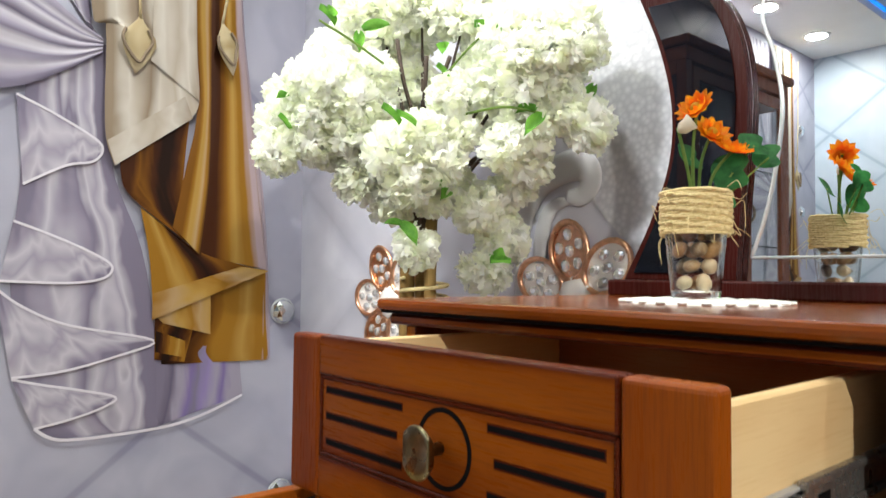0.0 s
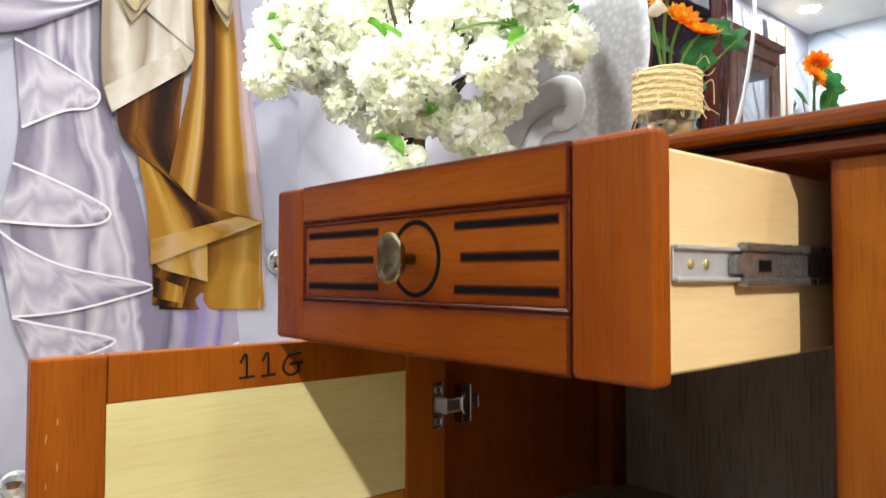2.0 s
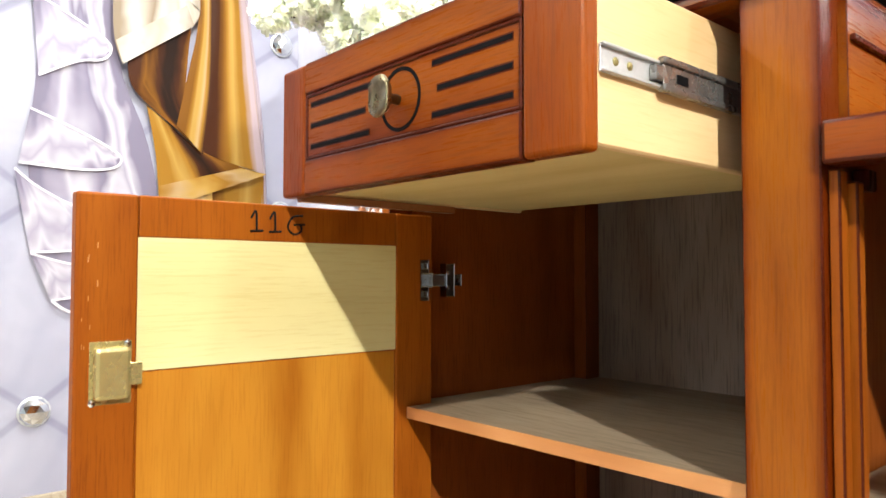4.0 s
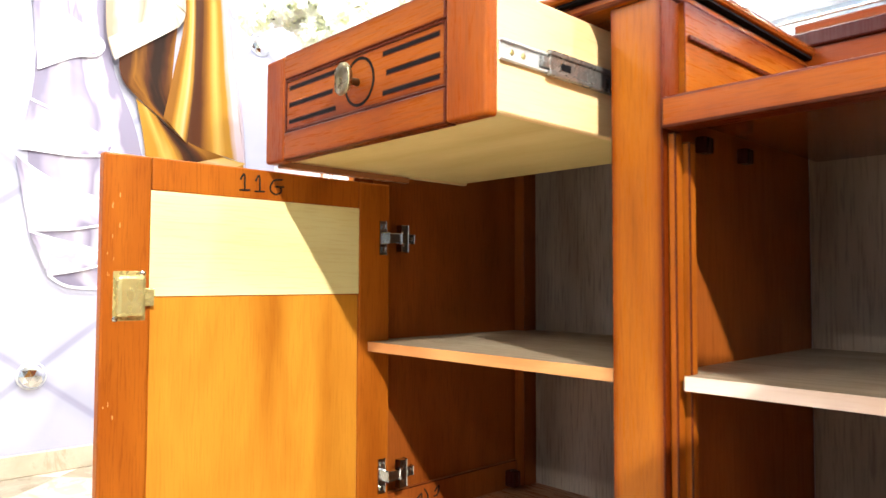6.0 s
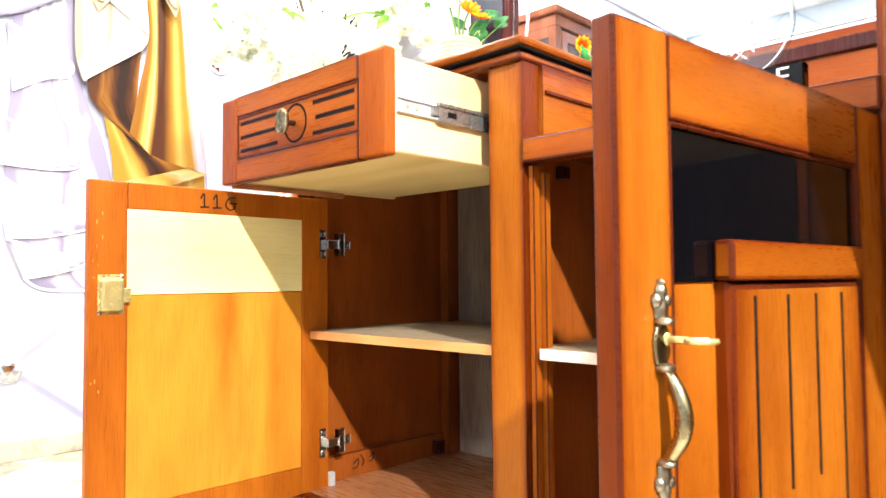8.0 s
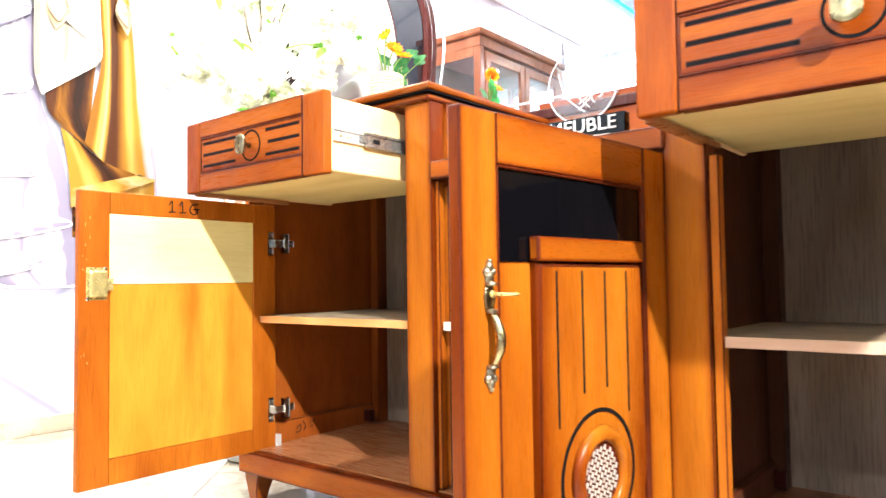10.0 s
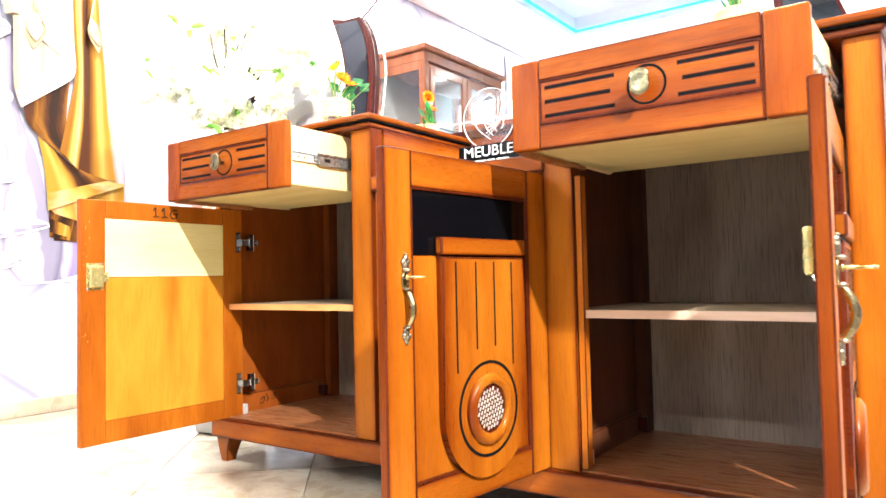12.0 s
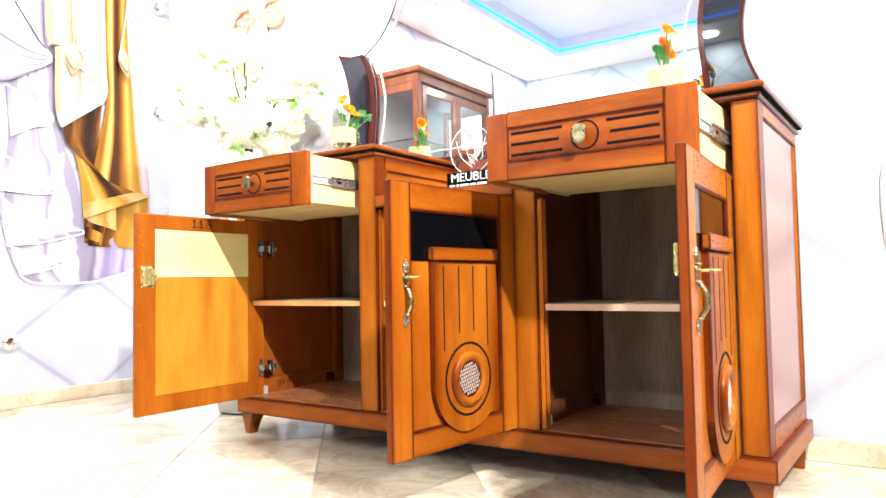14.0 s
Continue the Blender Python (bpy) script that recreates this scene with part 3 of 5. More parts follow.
# rails of the lower bay and its top
board("bay_rail", FX - 0.008, FX + 0.03, YC + 0.002, YB - 0.002, 0.792, 0.832, CHERRY_H, 0.004)
board("bay_top", FX + 0.03, BX - 0.03, YC + 0.0, YB, 0.812, 0.831, CHERRY_TOP, 0.001)
board("bay_back", 1.125, 1.15, YC + 0.016, 0.17 - 0.0, 0.832, 1.045, CHERRY_H, 0.003)
for y0, y1 in ((0.146, 0.170), (-0.376, -0.352)):
    board("tower_flank", FX + 0.045, BX - 0.08, y0, y1, 0.832, 0.964, CHERRY_X, 0.001)
for y, s in ((0.146, -1), (-0.352, 1)):
    a, b = sorted((y, y + s * 0.005))
    board("flank_moulding", FX + 0.05, 1.10, a, b, 0.915, 0.921, CHERRY_EDGE, 0.001)


def tower_top(y0, y1):
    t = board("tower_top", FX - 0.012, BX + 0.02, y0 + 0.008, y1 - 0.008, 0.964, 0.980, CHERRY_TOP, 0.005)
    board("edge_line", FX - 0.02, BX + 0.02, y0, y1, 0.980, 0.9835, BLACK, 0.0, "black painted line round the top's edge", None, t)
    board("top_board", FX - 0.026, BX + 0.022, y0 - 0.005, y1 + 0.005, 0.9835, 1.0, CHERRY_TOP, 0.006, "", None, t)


tower_top(0.142, 0.852)
tower_top(-1.022, -0.348)


# ---- drawers ----
def drawer(x, y0, y1, name_label):
    z0, z1, c = 0.796, 0.967, (y0 + y1) / 2
    d = part("drawer", bm_box(x + 0.004, x + 0.022, y0 + 0.004, y1 - 0.004, z0 + 0.004, z1 - 0.004), CHERRY_H, side, name_label)
    pz0, pz1, py0, py1 = 0.841, 0.926, y0 + 0.07, y1 - 0.06
    for a, b in ((y0, py0), (py1, y1)):
        part("stile", bm_box(x, x + 0.022, a + 0.0008, b - 0.0008, z0, z1, 0.005, 3), CHERRY_S, d)
    for a, b in ((z0, pz0), (pz1, z1)):
        part("rail", bm_box(x, x + 0.022, py0, py1, a, b, 0.0025, 2), CHERRY_H, d, edge=CHERRY_EDGE)
    part("front_panel", bm_box(x + 0.003, x + 0.018, py0 + 0.001, py1 - 0.001, pz0 + 0.001, pz1 - 0.001, 0.004, 2), CHERRY_H, d, edge=CHERRY_EDGE)
    for b in ((py0, py1, pz0, pz0 + 0.004), (py0, py1, pz1 - 0.004, pz1), (py0, py0 + 0.004, pz0, pz1), (py1 - 0.004, py1, pz0, pz1)):
        part("moulding", bm_box(x + 0.0012, x + 0.008, *b, 0.0012), CHERRY_EDGE, d, "dark glazed moulding")
    k = c - 0.005
    for z, cut in ((0.911, 0.0), (0.884, 0.008), (0.857, 0.0)):
        for a, b in ((k + 0.058 + cut, py1 - 0.012), (py0 + 0.012, k - 0.054 - cut)):
            # wider dark strip: glaze, with the groove's bevel shading put into its colour
            part("groove_glaze", bm_box(x + 0.0026, x + 0.006, a - 0.001, b + 0.001, z - 0.0042, z + 0.0042), CHERRY_EDGE, d, "dark glaze and painted bevel shading along the groove")
            part("groove", bm_box(x + 0.0022, x + 0.006, a, b, z - 0.0026, z + 0.0026, 0.0003), BLACK, d, "black inlaid groove")
    turn = Matrix.Translation((x + 0.003, k, 0.884)) @ Matrix.Rotation(-math.pi / 2, 4, "Y")
    part("ring", bm_lathe([(0.031, -0.002), (0.031, 0.0007), (0.0352, 0.0007), (0.0352, -0.002)], 48, turn, closed=True), BLACK, d, "black inlaid ring", smooth=False)
    knob = bm_lathe([(0.005, 0.0), (0.0045, 0.016), (0.006, 0.018), (0.017, 0.021), (0.0205, 0.026), (0.0195, 0.028), (0.012, 0.0262), (0.001, 0.0255)], 36)
    for v in knob.verts:                          # sides pressed flat, like a cushion
        v.co.y = max(-0.0158, min(0.0158, v.co.y))
    bmesh.ops.transform(knob, matrix=Matrix.Translation((x + 0.003, k + 0.004, 0.884)) @ Matrix.Rotation(-math.pi / 2, 4, "Y") @ Matrix.Diagonal((1.14, 1.05, 1, 1)), verts=knob.verts)
    part("knob", knob, BRASS, d, "round antique brass knob with a dished face", smooth=True)
    xb = x + 0.022 + 0.44
    for ya in (y0 + 0.004, y1 - 0.016):
        part("drawer_side", bm_box(x + 0.022, xb, ya, ya + 0.012, 0.803, 0.955, 0.002), BIRCH, d, "pale varnished wood side")
    part("drawer_runner", bm_box(x + 0.022, x + 0.30, y1 - 0.019, y1 - 0.003, 0.7925, 0.803, 0.001), BOARD, d, "brown wooden runner strip")
    part("drawer_back", bm_box(xb - 0.012, xb, y0 + 0.016, y1 - 0.016, 0.812, 0.945), BOARD, d, "dark stained back")
    part("drawer_floor", bm_box(x + 0.022, xb - 0.012, y0 + 0.0165, y1 - 0.0165, 0.8125, 0.814), BOARD, d, "dark stained drawer floor")
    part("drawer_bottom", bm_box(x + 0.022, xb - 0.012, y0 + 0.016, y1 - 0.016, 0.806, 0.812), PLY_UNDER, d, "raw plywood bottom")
    for ya, s in ((y0 + 0.0035, -1), (y1 - 0.0035, 1)):
        def lay(x0, x1, o0, o1, h0, h1):
            a, b = sorted((ya + s * o0, ya + s * o1))
            return bm_box(x0, x1, a, b, h0, h1, 0.0006)
        bm = lay(x + 0.024, FX + 0.1, 0.0, 0.002, 0.865, 0.890)
        bmesh_parts = [(x + 0.024, FX + 0.1, 0.002, 0.006, 0.865, 0.868), (x + 0.024, FX + 0.1, 0.002, 0.006, 0.887, 0.890)]
        for q in bmesh_parts:
            a, b = sorted((ya + s * q[2], ya + s * q[3]))
            bm_box(q[0], q[1], a, b, q[4], q[5], 0.0006, 1, bm)
        part("slide_rail", bm, ZINC, d, "zinc drawer runner")
        bm = lay(x + 0.11, FX + 0.1, 0.006, 0.0085, 0.868, 0.887)
        for h0, h1 in ((0.861, 0.868), (0.887, 0.894)):
            a, b = sorted((ya + s * 0.003, ya + s * 0.0115))
            bm_box(x + 0.108, FX + 0.1, a, b, h0, h1, 0.002, 2, bm)
        part("slide_sleeve", bm, STEEL, d, "dark steel sleeve of the runner")
        a, b = sorted((ya + s * 0.002, ya + s * 0.0095))
        part("clip", bm_box(x + 0.096, x + 0.110, a, b, 0.870, 0.885, 0.002, 2), STEEL, d, "small hooked clip on the runner")
        a, b = sorted((ya + s * 0.0085, ya + s * 0.0092))
        part("slot", bm_box(x + 0.132, x + 0.152, a, b, 0.872, 0.881), BLACK, d)
        for xs in (0.045, 0.066):
            part("screw", bm_lathe([(0.004, 0), (0.0035, 0.0012), (0.001, 0.0018)], 12, Matrix.Translation((x + xs, ya + s * 0.002, 0.877)) @ Matrix.Rotation(-s * math.pi / 2, 4, "X")), LOCK_BRASS, d, smooth=True)
    return d


drawer(0.447, 0.256, 0.764, "drawer pulled out, with grooves, black ring and brass knob")
drawer(0.425, -0.931, -0.408, "drawer pulled out, with grooves, black ring and brass knob")
# ---- doors: local u from the free edge to the hinge, w outwards, z up ----
def smooth_curve(points, steps=6):
    """Catmull-Rom through points in the plane."""
    p = [points[0]] + list(points) + [points[-1]]
    out = []
    for i in range(1, len(p) - 2):
        for k in range(steps):
            t = k / steps
            out.append(tuple(0.5 * (2 * p[i][j] + (p[i + 1][j] - p[i - 1][j]) * t + (2 * p[i - 1][j] - 5 * p[i][j] + 4 * p[i + 1][j] - p[i + 2][j]) * t * t
                                    + (3 * p[i][j] - p[i - 1][j] - 3 * p[i + 1][j] + p[i + 2][j]) * t ** 3) for j in range(len(points[0]))))
    return out + [tuple(points[-1])]


Z0, Z1 = 0.134, 0.788


def hinge(parent, m, width, z, inward):
    """A plated cup hinge: plate on the door, arm and base on the cabinet side."""
    s = inward
    bm = bm_box(width - 0.026, width - 0.009, s * 0.0, s * 0.0015, z - 0.032, z + 0.032, 0.0004)
    for dz in (-0.022, 0.022):
        bm_box(width - 0.022, width - 0.014, s * 0.001, s * 0.004, z + dz - 0.004, z + dz + 0.004, 0.001, 1, bm)
    h = part("hinge", bm, NICKEL, parent, "nickel-plated cup hinge", m=m)
    part("arm", bm_box(width - 0.012, width + 0.018, s * 0.003, s * 0.013, z - 0.0095, z + 0.0095, 0.002), CHROME, h, m=m.copy())
    bm = bm_box(width + 0.016, width + 0.034, s * 0.001, s * 0.014, z - 0.026, z + 0.026, 0.001)
    bm_box(width + 0.03, width + 0.054, s * 0.001, s * 0.009, z - 0.009, z + 0.009, 0.001, 1, bm)
    part("hinge_base", bm, NICKEL, h, m=m.copy())
    for du, dz in ((0.022, 0.012), (0.022, -0.012), (0.047, 0.0)):
        part("screw", bm_lathe([(0.004, 0), (0.0035, 0.001), (0.001, 0.0016)], 10, Matrix.Translation((width + du, s * (0.013 if du < 0.03 else 0.009), z + dz)) @ Matrix.Rotation(-s * math.pi / 2, 4, "X")), CHROME, h, m=m.copy())


def door(m, width, label, outside=True, inside=False):
    T, s0, s1 = 0.01, 0.068, 0.072                # half thickness, stile widths
    zw0, zw1, zb = 0.600, 0.722, 0.192
    if inside:
        zw0, zw1 = 0.580, 0.738
    d = part("door", bm_box(s0 - 0.01, width - s1 + 0.01, -0.004, 0.002, zb - 0.01, zw0), GOLDEN if inside else CHERRY_DV, side, label, m=m)
    P = lambda name, bm, mat, lab="", edge=None, smooth=False, parent=d: part(name, bm, mat, parent, lab, m=m.copy(), edge=GOLDEN_RAIL if inside and edge else edge, smooth=smooth)
    wood_v, wood_h = (GOLDEN_RAIL, GOLDEN_RAIL) if inside else (CHERRY_DV, CHERRY_X)
    for a, b in ((0, s0), (width - s1, width)):
        P("stile", bm_box(a, b, -T, T, Z0, Z1, 0.003, 2), wood_v, edge=CHERRY_EDGE)
    for a, b in ((Z0, zb), (zw1, Z1)):
        P("rail", bm_box(s0 + 0.0008, width - s1 - 0.0008, -T + 0.0008, T - 0.0008, a, b, 0.002, 2), wood_h, edge=CHERRY_EDGE)
    P("glass", bm_box(s0 + 0.0, width - s1, 0.0, 0.004, zw0, zw1), BLACK_GLASS, "black glass strip")
    P("backing", bm_box(s0, width - s1, -0.008 if inside else -0.004, -0.001, zw0, zw1), PLY, "pale raw board behind the glass")
    if inside:                                   # the face seen from within the cabinet
        P("mid_panel", bm_box(s0, width - s1, -0.0072, -0.0042, zb, zw0, 0.002), GOLDEN, edge=CHERRY_EDGE)
    if not inside:
        for a, b, z0, z1 in ((s0, s0 + 0.005, zb, zw1), (width - s1 - 0.005, width - s1, zb, zw1), (s0, width - s1, zb, zb + 0.005), (s0, width - s1, zw1 - 0.004, zw1)):
            P("moulding", bm_box(a, b, 0.0, 0.0085, z0, z1, 0.0015), CHERRY_EDGE, "dark glazed moulding")
    c, zc, R = 0.272, 0.300, 0.132
    # raised tongue with a round end over the panel
    arc = [(c + R * math.cos(a), zc + R * math.sin(a)) for a in [math.pi + math.pi * k / 28 for k in range(29)]]
    flat = Matrix(((1, 0, 0, 0), (0, 0, 1, 0.002), (0, 1, 0, 0), (0, 0, 0, 1)))
    bm = bm_plate([(c - R, 0.600)] + arc + [(c + R, 0.600)], 0.015, bevel=0.007)
    bmesh.ops.transform(bm, matrix=flat, verts=bm.verts)
    tongue = P("tongue", bm, CHERRY_DV, "raised panel with a rounded foot", CHERRY_EDGE)
    P("cap", bm_box(c - R - 0.006, c + R - 0.002, 0.004, 0.022, 0.6005, 0.634, 0.004, 2), CHERRY_X, "", CHERRY_EDGE, parent=tongue)
    w = 0.0172
    for k, z in ((-0.094, 0.378), (-0.034, 0.418), (0.024, 0.420), (0.083, 0.378)):
        P("groove", bm_box(c + k - 0.0022, c + k + 0.0022, w - 0.003, w + 0.0006, z, 0.588, 0.0005), BLACK, "dark cut groove", parent=tongue)
    out = Matrix.Translation((c, w, zc)) @ Matrix.Rotation(-math.pi / 2, 4, "X")
    P("ring", bm_lathe([(0.088, -0.002), (0.088, 0.0012), (0.0935, 0.0012), (0.0935, -0.002)], 56, out, closed=True), BLACK, "dark cut ring", parent=tongue)
    P("boss", bm_lathe([(0.070, -0.002), (0.069, 0.006), (0.062, 0.012), (0.056, 0.013), (0.050, 0.010), (0.047, 0.006), (0.047, -0.002)], 48, out, closed=True), CHERRY_DV, "turned wooden boss", None, True, tongue)
    P("boss_ground", bm_lathe([(0.048, -0.001), (0.048, 0.002)], 40, out), CHERRY_EDGE, parent=tongue)
    # slanting lattice in the boss
    bm = bmesh.new()
    for i in range(-6, 7):
        for j in range(-7, 8):
            u, v = i * 0.0078, j * 0.0108 + (i % 2) * 0.0054
            if math.hypot(u, v) < 0.042:
                q = Matrix.Rotation(radians(24), 4, "Y") @ Matrix.Translation((u, 0, v))
                t = bm_box(-0.0019, 0.0019, 0, 0.0026, -0.0041, 0.0041, 0.0007)
                bmesh.ops.transform(t, matrix=Matrix.Translation((c, w + 0.002, zc)) @ q, verts=t.verts)
                mesh = bpy.data.meshes.new("tmp")
                t.to_mesh(mesh)
                bm.from_mesh(mesh)
                bpy.data.meshes.remove(mesh)
                t.free()
    P("lattice", bm, SILVER_GRID, "silvery woven lattice", parent=tongue)
    # pull handle with a key
    hu, hz = 0.048, 0.447
    face = lambda z: Matrix.Translation((hu, 0.0098, z)) @ Matrix.Rotation(-math.pi / 2, 4, "X")
    pts = smooth_curve([(hu, 0.013, hz + 0.026), (hu, 0.018, hz + 0.031), (hu, 0.026, hz + 0.044), (hu, 0.029, hz + 0.058), (hu, 0.026, hz + 0.072), (hu, 0.019, hz + 0.086), (hu, 0.014, hz + 0.092)], 5)
    h = P("handle", bm_tube(pts, [0.0036 + 0.0026 * math.sin(math.pi * k / (len(pts) - 1)) for k in range(len(pts))], 10), BRASS, "curved antique brass pull", None, True)
    # keyhole plate, an oval with a raised rim
    bm = bm_lathe([(0.0125, 0.0), (0.0135, 0.0022), (0.0110, 0.0042), (0.0090, 0.0030), (0.0010, 0.0034)], 24)
    bmesh.ops.transform(bm, matrix=face(hz + 0.1085) @ Matrix.Diagonal((0.74, 1.35, 1, 1)), verts=bm.verts)
    P("keyhole_plate", bm, BRASS, "oval brass plate round the keyhole", None, True, h)
    # leaf-shaped finials at both ends, three lobes and a nub each
    for z, up in ((hz + 0.126, 1), (hz + 0.025, -1)):
        bm = bmesh.new()
        for du, dz, r, k in ((0.0, 0.007, 0.0075, 1.5), (-0.0055, 0.014, 0.0050, 1.2), (0.0055, 0.014, 0.0050, 1.2), (0.0, 0.020, 0.0058, 1.3), (0.0, 0.027, 0.0032, 1.0)):
            bm_lathe([(r, 0.0), (r * 0.98, 0.0018), (r * 0.7, 0.0052), (r * 0.1, 0.0066)], 14, Matrix.Translation((hu + du, 0.0098, z + up * dz)) @ Matrix.Rotation(-math.pi / 2, 4, "X") @ Matrix.Diagonal((1, k, 1, 1)), bm)
        P("finial", bm, PEWTER, "leaf-shaped end in dark brass", None, True, h)
    for z in (hz + 0.0255, hz + 0.0925, hz + 0.1255):
        P("collar", bm_lathe([(0.0045, -0.003), (0.0078, -0.001), (0.0078, 0.001), (0.0045, 0.003)], 16, Matrix.Translation((hu, 0.0145, z))), PEWTER, "", None, True, h)
    bm = bm_tube([(hu, 0.012, hz + 0.113), (hu, 0.034, hz + 0.113)], 0.0026, 8)
    bm_lathe([(0.0045, -0.001), (0.0052, 0.0), (0.0045, 0.001)], 12, Matrix.Translation((hu, 0.017, hz + 0.113)) @ Matrix.Rotation(math.pi / 2, 4, "X"), bm)
    bm_tube([(hu + 0.0105 * math.cos(a), 0.043 + 0.010 * math.sin(a), hz + 0.113) for a in [2 * math.pi * k / 16 for k in range(17)]], 0.0022, 6, bm)
    P("key", bm, LOCK_BRASS, "small brass key left in the lock", None, True, h)
    # rim lock on the inner face
    L = P("lock", bm_box(0.016, 0.062, -0.011, -0.0095, 0.545, 0.617, 0.0005), LOCK_BRASS, "brass rim lock")
    P("lock_case", bm_box(0.019, 0.059, -0.023, -0.011, 0.551, 0.611, 0.005, 2), LOCK_BRASS, parent=L)
    P("bolt", bm_box(0.058, 0.072, -0.019, -0.013, 0.566, 0.592, 0.001), LOCK_BRASS, parent=L)
    P("keyhole", bm_lathe([(0.003, 0), (0.003, 0.0006)], 10, Matrix.Translation((0.038, -0.0218, 0.57)) @ Matrix.Rotation(math.pi / 2, 4, "X")), BLACK, parent=L)
    for u, z in ((0.019, 0.548), (0.057, 0.614)):
        P("screw", bm_lathe([(0.0045, 0), (0.004, 0.001), (0.001, 0.002)], 12, Matrix.Translation((u, -0.011, z)) @ Matrix.Rotation(math.pi / 2, 4, "X")), CHROME, parent=L)
    for z in (0.237, 0.685):
        hinge(d, m @ Matrix.Translation((0, -T - 0.0006, 0)), width, z, -1)
    return d


def door_frame(free, hinged, flip):
    """A door's matrix from its free and hinged edges in plan; flip: its outer face looks to the right of that way."""
    a, b = Vector((*free, 0)), Vector((*hinged, 0))
    u = (b - a).normalized()
    w = Vector((u.y, -u.x, 0)) if flip else Vector((-u.y, u.x, 0))
    return Matrix(((u.x, w.x, 0, a.x), (u.y, w.y, 0, a.y), (0, 0, 1, 0), (0, 0, 0, 1))), (b - a).length


m, wd = door_frame((0.195, 0.777), (0.717, 0.777), False)
left_door = door(m, wd, "cherry door standing open, its inner side bare", inside=True)
m, wd = door_frame((0.164, -0.294), (0.661, -0.344), True)
door(m, wd, "cherry door standing open with black glass and carved panel")
m, wd = door_frame((0.165, -0.967), (0.652, -0.934), True)
door(m, wd, "cherry door standing open with black glass and carved panel")

# handwritten marker figures on the open door and the cleat below
def strokes(name, lines, r, parent, label):
    bm = bmesh.new()
    for ln in lines:
        bm_tube(smooth_curve(ln, 4), r, 5, bm)
    return part(name, bm, INK, parent, label)


fy = 0.7668
fig = [[(0.405, 0.768), (0.412, 0.778), (0.413, 0.752)], [(0.404, 0.751), (0.422, 0.752)],
       [(0.432, 0.768), (0.439, 0.778), (0.440, 0.752)], [(0.431, 0.751), (0.449, 0.752)],
       [(0.482, 0.775), (0.466, 0.772), (0.459, 0.758), (0.468, 0.749), (0.479, 0.753), (0.478, 0.762), (0.468, 0.762), (0.485, 0.763)]]
strokes("marking", [[(x, fy, z) for x, z in ln] for ln in fig], 0.0015, left_door, "handwritten 116 in black marker")
flecks = random.Random(11)
for k in range(12):
    x, z = 0.196 + flecks.uniform(0.003, 0.022), (0.705, 0.66, 0.62, 0.41)[k % 4] + flecks.uniform(-0.02, 0.02)
    part("scuff", bm_box(x, x + flecks.uniform(0.0006, 0.0014), 0.7664, 0.7672, z, z + flecks.uniform(0.003, 0.009)), ORANGE_EDGE, left_door, "pale scuffed chip in the varnish")
fy = 0.7825
fig = [[(0.80, 0.168), (0.815, 0.178), (0.812, 0.160), (0.798, 0.158)], [(0.822, 0.186), (0.832, 0.170), (0.826, 0.160)], [(0.85, 0.175), (0.862, 0.185), (0.858, 0.168), (0.848, 0.166)]]
strokes("scribble", [[(x, fy, z) for x, z in ln] for ln in fig], 0.0017, side, "scribbled black marker strokes")
for y in (0.76, -0.425):
    part("shelf_bracket", bm_box(0.715, 0.73, y, y + 0.014, 0.136, 0.168, 0.001), ZINC, side, "small zinc corner bracket")
for y0 in (0.775, 0.16, -0.40):
    part("corner_block", bm_box(1.05, 1.075, y0 - 0.03, y0 - 0.004, 0.150, 0.184, 0.002), DARKWOOD, side, "dark corner fitting")
for y in (-0.0, 0.09):
    part("corner_block", bm_box(0.76 + 1.4 * (0.09 - y), 0.785 + 1.4 * (0.09 - y), 0.150, 0.166, 0.778, 0.80, 0.002), DARKWOOD, side, "dark corner fitting")

# ---- mirror with two dark wings on the sideboard ----
MC = -0.09                                        # mirror's middle
mir = thing("mirror", (1.14, MC, 1.0), "large shaped wall mirror with curved black side wings", "mirror")
part("base_rail", bm_box(1.118, 1.15, MC - 0.91, MC + 0.91, 1.0, 1.029, 0.004, 2), DARKWOOD, mir, "dark wooden rail")
INNER = smooth_curve([(0.682, 1.029), (0.674, 1.14), (0.661, 1.30), (0.668, 1.40), (0.690, 1.47), (0.722, 1.522)], 6)
OUTER = smooth_curve([(0.892, 1.029), (0.838, 1.13), (0.800, 1.235), (0.796, 1.335), (0.820, 1.44), (0.862, 1.545)], 6)
UPPER = smooth_curve([(0.722, 1.522), (0.65, 1.57), (0.59, 1.64), (0.55, 1.72), (0.515, 1.84), (0.43, 1.98), (0.27, 2.09), (0.0, 2.13)], 5)
half = INNER + UPPER[1:-1]
outline = [(MC + a, z) for a, z in half] + [(MC, 2.13)] + [(MC - a, z) for a, z in reversed(half)]
to_yz = Matrix(((0, 0, 1, 0), (1, 0, 0, 0), (0, 1, 0, 0), (0, 0, 0, 1)))
bm = bm_plate(outline, -0.005)
part("mirror_glass", bm, MIRROR, mir, "clear mirror glass", m=Matrix.Translation((1.170, 0, 0)) @ to_yz)
part("mirror_back", bm_plate([(MC + (y - MC) * 1.002, z) for y, z in outline], 0.012), DARKWOOD, mir, m=Matrix.Translation((1.1705, 0, 0)) @ to_yz)
line = smooth_curve([(0.665, 1.066), (0.635, 1.16), (0.615, 1.29), (0.625, 1.38), (0.645, 1.46), (0.62, 1.54), (0.56, 1.62), (0.515, 1.72)], 5)
